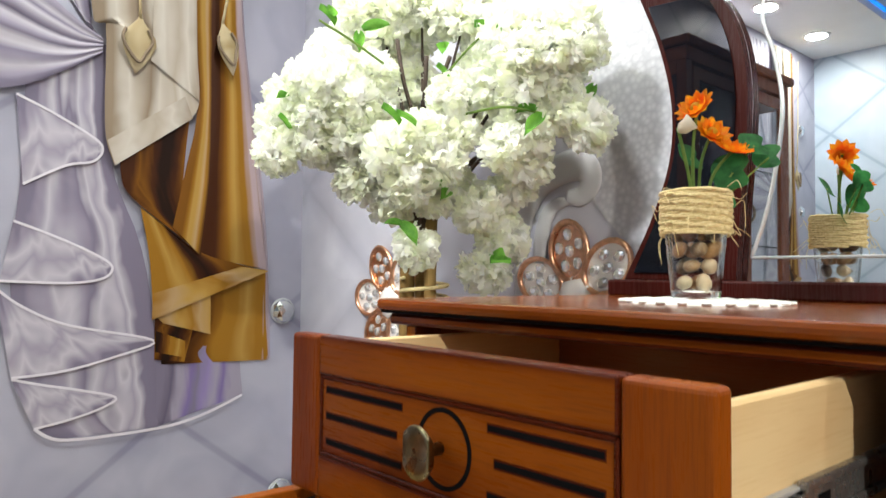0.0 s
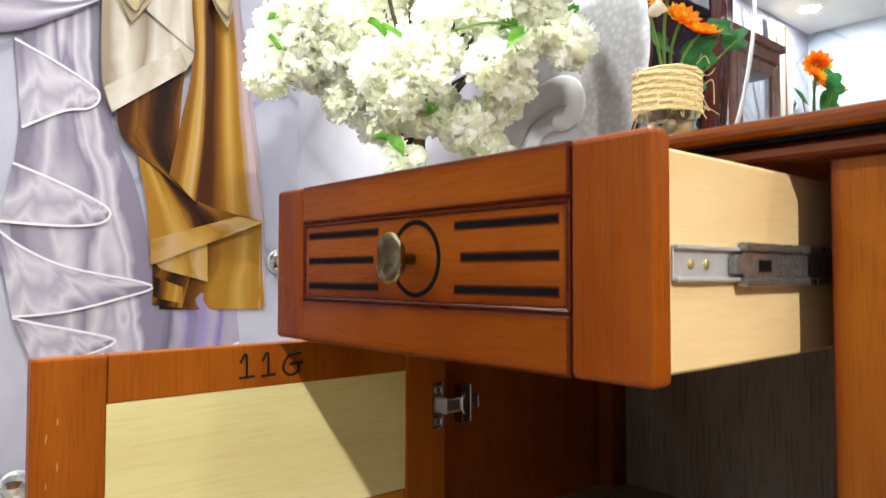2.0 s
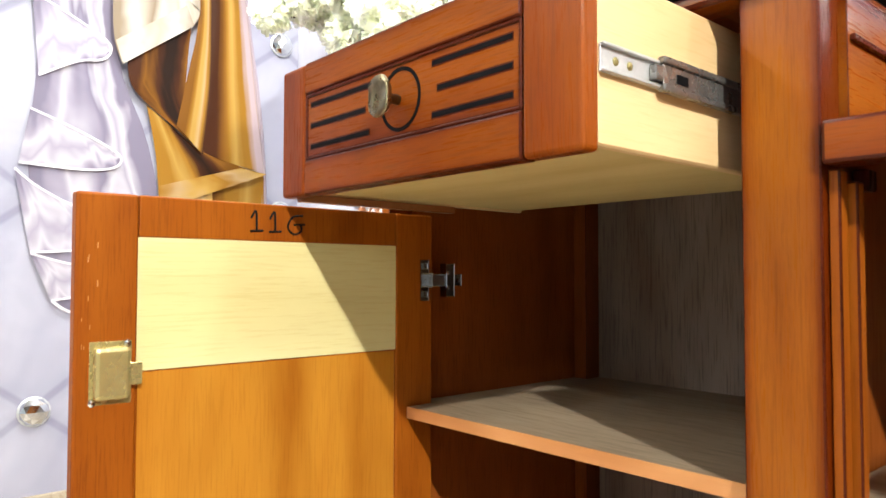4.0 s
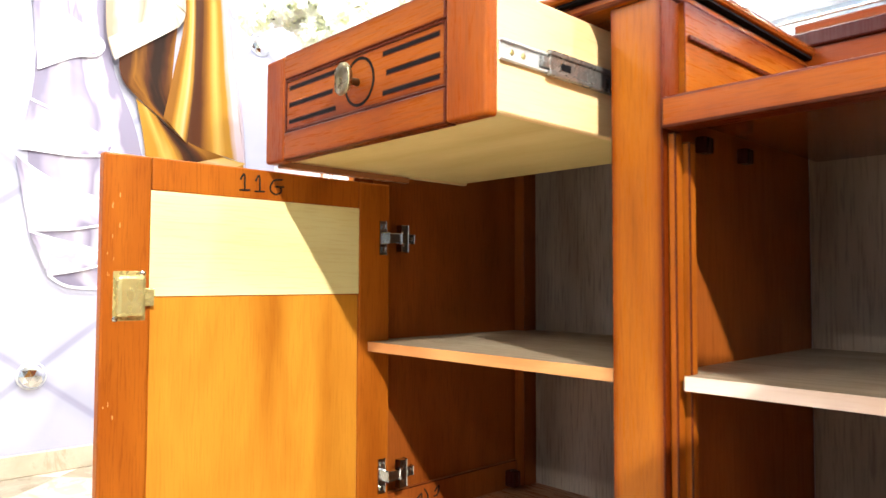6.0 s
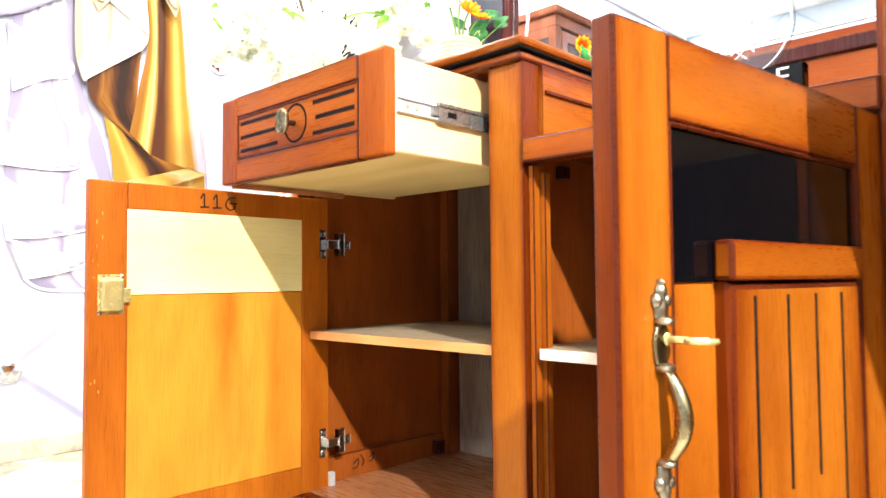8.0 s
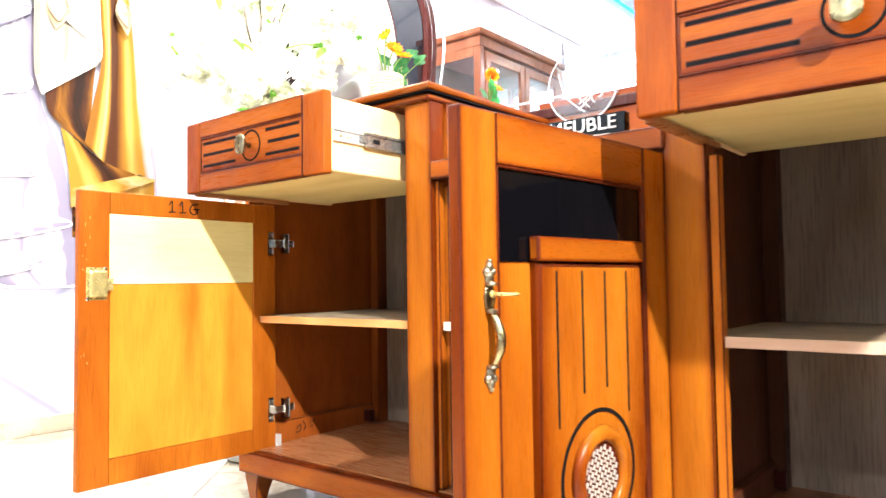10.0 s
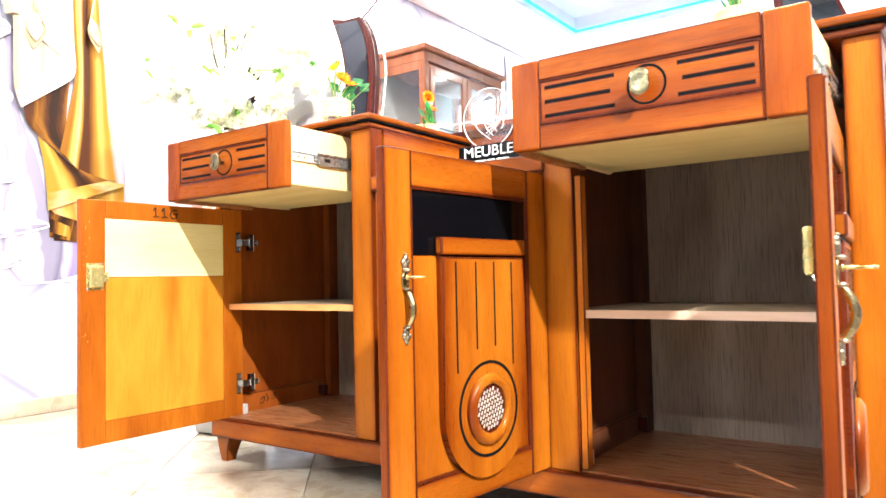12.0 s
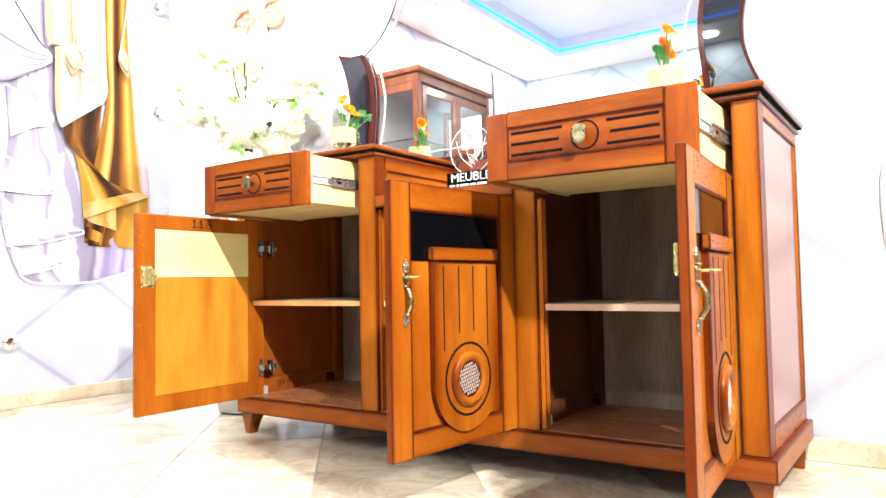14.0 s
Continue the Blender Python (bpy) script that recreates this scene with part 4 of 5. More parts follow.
for s in (1, -1):
    part("cut_line", bm_tube([(1.164, MC + s * a, z) for a, z in line], 0.0032, 6), BEVEL_GLASS, mir, "ground bevel line", smooth=True)
part("cut_line", bm_tube([(1.164, MC + 0.665, 1.066), (1.164, MC - 0.665, 1.066)], 0.0028, 6), BEVEL_GLASS, mir, "ground bevel line", smooth=True)
part("edge_line", bm_tube([(1.164, MC + a, z) for a, z in UPPER] + [(1.164, MC - a, z) for a, z in UPPER[-2::-1]], 0.0024, 6), DARKWOOD, mir, "dark edge of the glass", smooth=True)
for s in (1, -1):
    def strip(f0, f1, x, depth, mat, name, z0=0, z1=None, lab=""):
        a = [((1 - f0) * o[0] + f0 * i[0], (1 - f0) * o[1] + f0 * i[1]) for o, i in zip(OUTER, INNER)]
        b = [((1 - f1) * o[0] + f1 * i[0], (1 - f1) * o[1] + f1 * i[1]) for o, i in zip(OUTER, INNER)]
        mid_top = [((a[-1][0] + b[-1][0]) / 2, (a[-1][1] + b[-1][1]) / 2 - 0.012)]
        ring = a[z0:z1] + (mid_top if z1 is None else []) + b[z0:z1][::-1]
        return part(name, bm_plate([(MC + s * y, z) for y, z in ring], -depth, bevel=0.002), mat, mir, lab, m=Matrix.Translation((x, 0, 0)) @ to_yz)
    strip(0.0, 1.0, 1.163, 0.018, DARKWOOD, "wing", lab="curved dark mahogany wing")
    strip(0.07, 0.86, 1.1445, 0.003, WING_GLASS, "wing_glass", 1, -2, "glossy black glass inlay")
# ---- display cabinet against the drape wall, seen in the mirror ----
VX0, VX1, VY0, VY1 = -1.65, -0.64, 1.70, 2.165
vit = thing("display_cabinet", ((VX0 + VX1) / 2, (VY0 + VY1) / 2, 0), "tall mahogany display cabinet with glass doors", "display cabinet")
V = lambda name, b, mat=VITRINE_WOOD, bev=0.004, lab="", parent=vit: part(name, bm_box(*b, bev, 2), mat, parent, lab)
V("plinth", (VX0 - 0.01, VX1 + 0.01, VY0 - 0.01, VY1, 0, 0.08))
V("lower_body", (VX0, VX1, VY0 + 0.01, VY1, 0.08, 0.82))
V("cornice", (VX0 - 0.025, VX1 + 0.025, VY0 - 0.025, VY1, 2.085, 2.13), bev=0.012)
V("frieze", (VX0, VX1, VY0, VY1, 2.02, 2.085))
V("back", (VX0 + 0.03, VX1 - 0.03, VY1 - 0.02, VY1 - 0.005, 0.82, 2.02), nodes_of("pale_cabinet_back", 0.5, 0, (0.22, 0.20, 0.18))[0])
for x in (VX0, VX1 - 0.05):
    for y in (VY0, VY1 - 0.05):
        V("post", (x, x + 0.05, y, y + 0.05, 0.82, 2.02))
mid = (VX0 + VX1) / 2
for a, b, hx in ((VX0 + 0.055, mid - 0.003, mid - 0.03), (mid + 0.003, VX1 - 0.055, mid + 0.03)):
    g = V("glass_door", (a, a + 0.055, VY0 - 0.004, VY0 + 0.018, 0.84, 2.0), lab="glazed door with wooden frame")
    V("stile", (b - 0.055, b, VY0 - 0.004, VY0 + 0.018, 0.84, 2.0), parent=g)
    V("rail", (a + 0.055, b - 0.055, VY0 - 0.003, VY0 + 0.017, 0.84, 0.90), parent=g)
    V("rail", (a + 0.055, b - 0.055, VY0 - 0.003, VY0 + 0.017, 1.94, 2.0), parent=g)
    pane = V("pane", (a + 0.05, b - 0.05, VY0 + 0.005, VY0 + 0.009, 0.89, 1.95), GLASS, 0.0, parent=g)
    pane.visible_shadow = False
    part("handle", bm_tube(smooth_curve([(hx, VY0 - 0.006, 1.31), (hx, VY0 - 0.03, 1.34), (hx, VY0 - 0.03, 1.38), (hx, VY0 - 0.006, 1.41)], 4), 0.007, 8), PEWTER, g, "dark brass pull", smooth=True)
    d = V("lower_door", (a, b, VY0 - 0.008, VY0 + 0.009, 0.11, 0.80))
    V("raised_panel", (a + 0.07, b - 0.07, VY0 - 0.014, VY0 - 0.008, 0.19, 0.72), bev=0.006, parent=d)
for x in (VX0 + 0.002, VX1 - 0.006):
    pane = V("side_pane", (x, x + 0.004, VY0 + 0.05, VY1 - 0.05, 0.88, 1.96), GLASS, 0.0)
    pane.visible_shadow = False
    V("side_rail", (x - 0.002, x + 0.006, VY0 + 0.05, VY1 - 0.05, 0.82, 0.88), bev=0.001)
    V("side_rail", (x - 0.002, x + 0.006, VY0 + 0.05, VY1 - 0.05, 1.96, 2.02), bev=0.001)
for z in (1.2, 1.6):
    V("glass_shelf", (VX0 + 0.03, VX1 - 0.03, VY0 + 0.06, VY1 - 0.03, z, z + 0.008), GLASS, 0.001)
# ---- wall mural: painted draperies, laid on the wall in thin layers ----
def cloth(name, left, right, mat, parent, label="", off=0.004, amp=0.006, folds=2.0, phase=0.0, cols=18):
    """A patch between two edges given in (x, z), with shallow folds."""
    rows = 20

    def along(e):
        c = smooth_curve(e, 8)
        out = []
        for k in range(rows + 1):
            f = k * (len(c) - 1) / rows
            i = min(int(f), len(c) - 2)
            out.append(tuple(c[i][q] + (c[i + 1][q] - c[i][q]) * (f - i) for q in (0, 1)))
        return out
    a, b = along(left), along(right)
    bm = bmesh.new()
    uvl = bm.loops.layers.uv.new("UVMap")
    grid = []
    for k in range(rows + 1):
        row = []
        for j in range(cols + 1):
            u = j / cols
            x, z = a[k][0] * (1 - u) + b[k][0] * u, a[k][1] * (1 - u) + b[k][1] * u
            y = YN - off - min(amp, 0.004) * (0.5 + 0.5 * math.sin(6.2832 * folds * u + phase + 0.6 * math.sin(k * 0.5)))
            row.append(bm.verts.new((x, y, z)))
        grid.append(row)
    for k in range(rows):
        for j in range(cols):
            f = bm.faces.new((grid[k][j], grid[k][j + 1], grid[k + 1][j + 1], grid[k + 1][j]))
            for lp, (jj, kk) in zip(f.loops, ((j, k), (j + 1, k), (j + 1, k + 1), (j, k + 1))):
                lp[uvl].uv = (jj / cols, kk / rows)
    return part(name, bm, mat, parent, label, smooth=True)


def piping(points, parent, off=0.014, r=0.0042, mat=PIPING):
    bm = bm_tube([(x, YN - off, z) for x, z in smooth_curve(points, 5)], r, 8)
    for v in bm.verts:
        v.co.y = YN - off + (v.co.y - YN + off) * 0.06
    part("piping", bm, mat, parent)


mural = thing("wall_mural", (0.7, YN, 0.5), "printed mural of lilac, cream and gold draped curtains", "wall mural", "draped murals")
cloth("purple_tail", [(0.775, 0.82), (0.785, 0.7), (0.79, 0.58)], [(1.045, 0.80), (1.05, 0.72), (1.058, 0.648)], PURPLE, mural, "purple lining", 0.003)
piping([(0.471, 0.617), (0.532, 0.580), (0.669, 0.574), (0.826, 0.580), (0.94, 0.605), (1.052, 0.648)], mural)
cloth("lilac_fall", [(0.10, 2.62), (0.36, 2.05), (0.56, 1.74)], [(0.56, 2.62), (0.575, 1.8), (0.615, 1.69)], LILAC_SWAG, mural, "lilac cloth falling into the knot", 0.006)
cloth("lilac_cascade", [(0.43, 1.62), (0.425, 1.49), (0.42, 1.24), (0.405, 1.1), (0.41, 0.95), (0.43, 0.76), (0.45, 0.68), (0.474, 0.617), (0.532, 0.580)], [(0.63, 1.68), (0.645, 1.35), (0.73, 1.12), (0.775, 0.9), (0.785, 0.74), (0.79, 0.65), (0.796, 0.58)], LILAC, mural, "lilac cascading cloth", 0.004, 0.008, 2.5)
RUFFLES = (([(0.406, 1.498), (0.50, 1.458), (0.60, 1.405), (0.620, 1.374)], [(0.620, 1.374), (0.595, 1.340), (0.528, 1.322), (0.427, 1.262)]),
           ([(0.408, 1.164), (0.50, 1.130), (0.602, 1.085), (0.653, 1.050)], [(0.653, 1.050), (0.633, 1.016), (0.545, 1.002), (0.382, 1.007)]),
           ([(0.372, 0.990), (0.436, 0.939), (0.55, 0.886), (0.773, 0.835)], [(0.773, 0.835), (0.68, 0.797), (0.54, 0.764), (0.415, 0.755)]),
           ([(0.415, 0.752), (0.483, 0.732), (0.573, 0.710), (0.672, 0.680)], [(0.672, 0.680), (0.64, 0.655), (0.56, 0.632), (0.471, 0.617)]))
for a, b in RUFFLES:
    cloth("ruffle", a, b[::-1], LILAC_FLAP, mural, "", 0.012, 0.001, 0.5)
    piping(a + b[1:], mural, r=0.0034)
cloth("lilac_swag", [(-0.35, 2.30), (0.2, 1.98), (0.5, 1.76), (0.612, 1.69)], [(-0.35, 1.50), (0.1, 1.465), (0.37, 1.505), (0.508, 1.575), (0.612, 1.65)], LILAC_SWAG, mural, "gathered lilac swag", 0.016, 0.012, 4.5, cols=30)
cloth("curtain_lining", [(1.0, 2.62), (1.015, 1.916), (1.045, 1.644), (1.085, 1.301), (1.12, 1.045), (1.12, 0.75)], [(1.01, 2.62), (1.03, 1.917), (1.073, 1.578), (1.115, 1.303), (1.139, 1.038), (1.153, 0.756)], PINK_LINING, mural, "pink edge of the lining", 0.004)
cloth("gold_tail", [(0.86, 1.0), (0.85, 0.86), (0.80, 0.80), (0.80, 0.762)], [(1.128, 1.05), (1.132, 0.9), (1.144, 0.752)], GOLD_TAIL, mural, "gold tail", 0.006)
cloth("brown_fold", [(0.776, 0.90), (0.778, 0.777)], [(0.90, 0.90), (0.867, 0.765)], BROWN, mural, "", 0.009, 0.002, 0.5)
cloth("gold_fold", [(0.78, 0.862), (0.78, 0.80)], [(0.868, 0.828), (0.867, 0.778)], GOLD_TAIL, mural, "", 0.011, 0.001, 0.5)
cloth("tan_fold", [(0.77, 0.915), (0.80, 0.883)], [(0.942, 0.98), (0.945, 0.845)], GOLD_LIGHT, mural, "", 0.013, 0.002, 0.5)
cloth("gold_curtain", [(0.93, 2.62), (0.929, 1.891), (0.935, 1.555), (0.919, 1.246), (0.901, 1.088)], [(1.0, 2.62), (1.021, 1.916), (1.051, 1.644), (1.091, 1.301), (1.13, 1.045)], GOLD, mural, "gold satin curtain", 0.010)
cloth("gold_fold", [(0.725, 1.222), (0.753, 1.084), (0.764, 0.971), (0.766, 0.894)], [(0.903, 1.090), (1.0, 1.07), (1.06, 1.055), (1.134, 1.042)], GOLD_FOLD, mural, "deep gold fold", 0.016, 0.004, 0.8)
cloth("tan_hem", [(0.764, 0.971), (0.766, 0.894)], [(1.038, 1.055), (1.134, 1.042)], GOLD_LIGHT, mural, "", 0.0205, 0.002, 0.5)
cloth("brown_lining", [(0.663, 1.352), (0.676, 1.277), (0.731, 1.22), (0.819, 1.156), (0.901, 1.088)], [(0.862, 1.51), (0.85, 1.38), (0.845, 1.25), (0.87, 1.15), (0.905, 1.086)], BROWN, mural, "brown satin lining", 0.0215, 0.004, 0.5)
cloth("gold_strip", [(0.85, 2.62), (0.853, 1.871), (0.882, 1.547), (0.85, 1.345), (0.816, 1.168)], [(0.93, 2.62), (0.929, 1.891), (0.93, 1.554), (0.927, 1.313), (0.904, 1.085)], GOLD_STRIP, mural, "bright gold fold", 0.0255, 0.004, 1.0)
cloth("cream_curtain", [(0.54, 2.62), (0.572, 1.795), (0.613, 1.733), (0.617, 1.502), (0.624, 1.4), (0.648, 1.333)], [(0.84, 2.62), (0.853, 1.871), (0.878, 1.665), (0.885, 1.547), (0.862, 1.501)], CREAM, mural, "cream satin curtain", 0.030, 0.004, 1.5)
cloth("cream_hem", [(0.626, 1.402), (0.648, 1.333)], [(0.841, 1.562), (0.866, 1.50)], CREAM_LIGHT, mural, "", 0.0345, 0.001, 0.5)
cloth("cream_overlap", [(0.70, 2.62), (0.739, 1.84), (0.738, 1.649)], [(0.845, 2.62), (0.872, 1.75), (0.884, 1.556)], CREAM_LIGHT, mural, "", 0.0365, 0.003, 1.0)
for x, z, lean, wide in ((0.692, 1.602, 0.06, 1.0), (0.985, 1.652, -0.24, 0.72)):
    # calla-shaped silk tassel: a flared throat with a rolled lip, drawn out to a point
    bm = bm_lathe([(0.004, 0.165), (0.010, 0.152), (0.026, 0.134), (0.044, 0.110), (0.048, 0.088), (0.038, 0.058), (0.020, 0.026), (0.002, 0.0)], 20)
    for v in bm.verts:
        a = math.atan2(v.co.y, v.co.x)
        k = 1 + 0.10 * math.cos(3 * a + 0.8)
        v.co.x, v.co.y = v.co.x * k * wide, v.co.y * k
    seat = Matrix.Translation((x, YN - 0.048, z)) @ Matrix.Rotation(lean, 4, "Y") @ Matrix.Diagonal((1, 0.3, 1, 1))
    bmesh.ops.transform(bm, matrix=seat, verts=bm.verts)
    t = part("tassel", bm, TULIP, mural, "cream calla-shaped tassel", smooth=True)
    lip = smooth_curve([(-0.040, 0.118), (-0.046, 0.088), (-0.022, 0.050), (0.004, 0.030), (0.020, 0.060), (0.036, 0.098), (0.020, 0.128)], 5)
    part("lip", bm_tube([tuple(seat @ Vector((p * wide, -0.05, q))) for p, q in lip], 0.0045, 6), CREAM, t, "rolled edge", smooth=True)
    part("cord", bm_tube(smooth_curve([tuple(seat @ Vector((0, 0, 0.16))), (x + 0.004, YN - 0.044, z + 0.45), (x + 0.02, YN - 0.042, z + 0.92)], 5), 0.0042, 6), TULIP, t, smooth=True)
far_mural = copy_thing(mural, Matrix.Translation((-2.62, YN, 0.5)) @ Matrix.Diagonal((-0.75, 1, 1, 1)))

# crystal buttons on the tufted wall
stud = thing("crystal_button", (1.195, YN, 0.315), "round faceted crystal button on the tufted wall", "wall button", "crystal buttons")
bm = bmesh.new()
bmesh.ops.create_icosphere(bm, subdivisions=2, radius=0.04)
bmesh.ops.transform(bm, matrix=Matrix.Translation((1.195, YN - 0.008, 0.315)) @ Matrix.Diagonal((1, 0.5, 1, 1)), verts=bm.verts)
part("crystal", bm, CHROME, stud)
part("setting_ring", bm_lathe([(0.036, 0), (0.043, 0.002), (0.043, 0.006), (0.036, 0.009)], 24, Matrix.Translation((1.195, YN - 0.001, 0.315)) @ Matrix.Rotation(math.pi / 2, 4, "X"), closed=True), ZINC, stud)
for x, z in ((1.195, 0.91), (1.195, 1.515), (1.195, 2.105), (0.435, 0.305), (-0.34, 0.91), (-0.34, 1.515), (-2.98, 0.91), (-2.98, 1.515), (-2.98, 2.105)):
    copy_thing(stud, Matrix.Translation((x, YN, z)))

# leather oval, scroll and jewelled flowers printed on the wall behind the sideboard
oval = [(0.42 + 0.66 * math.cos(a), 1.55 + 0.62 * math.sin(a)) for a in [2 * math.pi * k / 48 for k in range(48)]]
pan = thing("leather_panel", (XE, 0.42, 0.93), "white pebbled leather oval printed on the wall", "wall decoration", kind="structure")
part("pad", bm_plate(oval, -0.004, bevel=0.002), LEATHER, pan, m=Matrix.Translation((XE, 0, 0)) @ to_yz)
spiral = smooth_curve([(1.16, 0.93), (1.166, 1.05), (1.158, 1.16), (1.112, 1.238), (1.038, 1.272), (0.984, 1.27), (0.966, 1.235), (0.99, 1.205), (1.03, 1.208)], 5)
inner = smooth_curve([(1.09, 0.95), (1.105, 1.06), (1.10, 1.13), (1.072, 1.185), (1.02, 1.20)], 5)
scroll = thing("scroll_ornament", (XE, 1.05, 1.1), "grey curling scroll printed on the wall", "wall decoration", "grey scrolls")
bm = bm_tube([(0, y - 1.05, z - 1.30) for y, z in spiral], [0.010 + 0.026 * math.sin(math.pi * (k + 2) / (len(spiral) + 3)) for k in range(len(spiral))], 12)
bm_tube([(0, y - 1.05, z - 1.30) for y, z in inner], [0.006 + 0.016 * math.sin(math.pi * (k + 1) / (len(inner) + 1)) for k in range(len(inner))], 10, bm)
part("curl", bm, GREY_SWIRL, scroll, m=Matrix.Translation((XE - 0.004, 1.05, 1.30)) @ Matrix.Diagonal((0.22, 1, 1, 1)), smooth=True)
for y, z, k in ((-1.42, 0.75, 1.5), (-1.75, 1.35, -1.7)):
    copy_thing(scroll, Matrix.Translation((XE, y, z)) @ Matrix.Diagonal((1, k, abs(k), 1)))


def brooch(y, z, turn, size=1.0):
    b = thing("jewelled_flower", (XE, y, z), "rose gold flower with pearls and rhinestones on the wall", "wall decoration", "jewelled wall flowers")
    base = Matrix.Translation((XE - 0.004, y, z)) @ to_yz @ Matrix.Diagonal((size, size, -size, 1))
    part("pearl", bm_lathe([(0.052, 0), (0.047, 0.01), (0.03, 0.019), (0.001, 0.024)], 20, base.copy()), PEARL, b, "white pearl", smooth=True)
    for k in range(6):
        a = turn + k * math.pi / 3
        m = base @ Matrix.Translation((0.105 * math.cos(a), 0.105 * math.sin(a), 0.0)) @ Matrix.Rotation(a, 4, "Z") @ Matrix.Diagonal((1.15, 0.9, 1, 1))
        p = part("petal", bm_lathe([(0.050, 0), (0.060, 0.002), (0.062, 0.009), (0.056, 0.013), (0.050, 0.009)], 22, m.copy(), closed=True), ROSE_GOLD, b, "openwork petal rim", smooth=True)
        part("petal_ground", bm_lathe([(0.052, 0.0005), (0.052, 0.0028)], 18, m.copy()), ROSE_GOLD if k % 2 else PEARL, p)
        for q in range(6):
            c = q * math.pi / 2.5
            r = 0.032 if q < 5 else 0.0
            part("rhinestone", bm_lathe([(0.0125, 0.002), (0.0115, 0.007), (0.006, 0.0105)], 8, m @ Matrix.Translation((r * math.cos(c), r * math.sin(c), 0.001))), CRYSTAL, p)
    return b


brooch(1.0, 0.985, 0.35)
brooch(1.66, 0.955, 0.1)
brooch(1.42, 1.95, 0.5, 1.25)
brooch(-1.38, 1.2, 0.2, 0.7)

# ---- blossom tree beside the sideboard ----
TREE = Vector((0.97, 1.17, 0))
tree = thing("blossom_tree", TREE, "artificial white cherry blossom tree on bamboo stems in a grey pot", "artificial tree")
at = Matrix.Translation(TREE)
part("pot", bm_lathe([(0.085, 0.0), (0.12, 0.01), (0.145, 0.15), (0.15, 0.24), (0.155, 0.25), (0.145, 0.25), (0.138, 0.22)], 36, at.copy()), POT_GREY, tree, "round grey pot", smooth=True)
part("soil", bm_lathe([(0.138, 0.222), (0.136, 0.23), (0.02, 0.236)], 24, at.copy()), SOIL, tree)
RIGHT, AHEAD = Vector((0.754, -0.656, 0)), Vector((0.656, 0.754, 0))
for dx, dy, lx, r in ((-0.028, 0.0, -0.01, 0.0155), (0.014, -0.006, 0.008, 0.0125), (-0.004, 0.03, 0.0, 0.012)):
    pts, rad = [], []
    for k in range(15):
        z = 0.23 + k * 0.068
        p = TREE + RIGHT * (dx + lx * (z - 0.7)) + AHEAD * dy
        pts.append((p.x, p.y, z))
        rad.append(r * (1.12 if k % 4 == 2 else 1.0))
    part("stem", bm_tube(pts, rad, 10), BAMBOO, tree, "bamboo-like stem", smooth=True)
c = TREE + RIGHT * 0.005
part("binding", bm_tube([(c.x + 0.05 * math.cos(a), c.y + 0.045 * math.sin(a), 0.965 + 0.012 * a / 3) for a in [0.4 * k for k in range(40)]], 0.004, 6), JUTE, tree, "jute string tied round the stems", smooth=True)

rng = random.Random(5)


def blossom_mesh(seed, petals=100, R=0.053):
    """A ruffled carnation-like pompon of broad thin petals with frayed rims."""
    g = random.Random(seed)
    bm = bmesh.new()
    for k in range(petals):
        zz = 1 - 1.75 * (k + 0.5) / petals
        a = 2.39996 * k + g.uniform(-0.3, 0.3)
        d = Vector((math.sqrt(max(0, 1 - zz * zz)) * math.cos(a), math.sqrt(max(0, 1 - zz * zz)) * math.sin(a), zz))
        s = Matrix.Rotation(g.uniform(0, 6.28), 3, d) @ d.orthogonal().normalized()
        t = d.cross(s)
        L, W, r0 = g.uniform(0.015, 0.024), g.uniform(0.009, 0.014), R * g.uniform(0.38, 0.66)
        curl, waves, ph = g.uniform(0.010, 0.024), g.uniform(3.5, 6.5), g.uniform(0, 6.28)
        rows = []
        for i in range(4):
            v = i / 3
            wv = W * (0.30 + 0.70 * math.sin(1.70 * v))
            row = []
            for j in range(8):
                u = (j / 7 - 0.5) * 2
                lift = L * v * (1.0 - 0.22 * u * u) + (g.uniform(-0.0032, 0.0032) if i == 3 else 0.0)
                row.append(bm.verts.new(d * (r0 + lift) + s * (u * wv) + t * (curl * v * v + 0.0036 * v * math.sin(waves * u + ph))))
            rows.append(row)
        for i in range(3):
            for j in range(7):
                bm.faces.new((rows[i][j], rows[i][j + 1], rows[i + 1][j + 1], rows[i + 1][j]))
    data = bpy.data.meshes.new("blossom")
    data.materials.append(BLOSSOM)
    for f in bm.faces:
        f.smooth = True
    bm.to_mesh(data)
    bm.free()
    return data


kinds = [blossom_mesh(s, 118 + 8 * s) for s in range(5)]
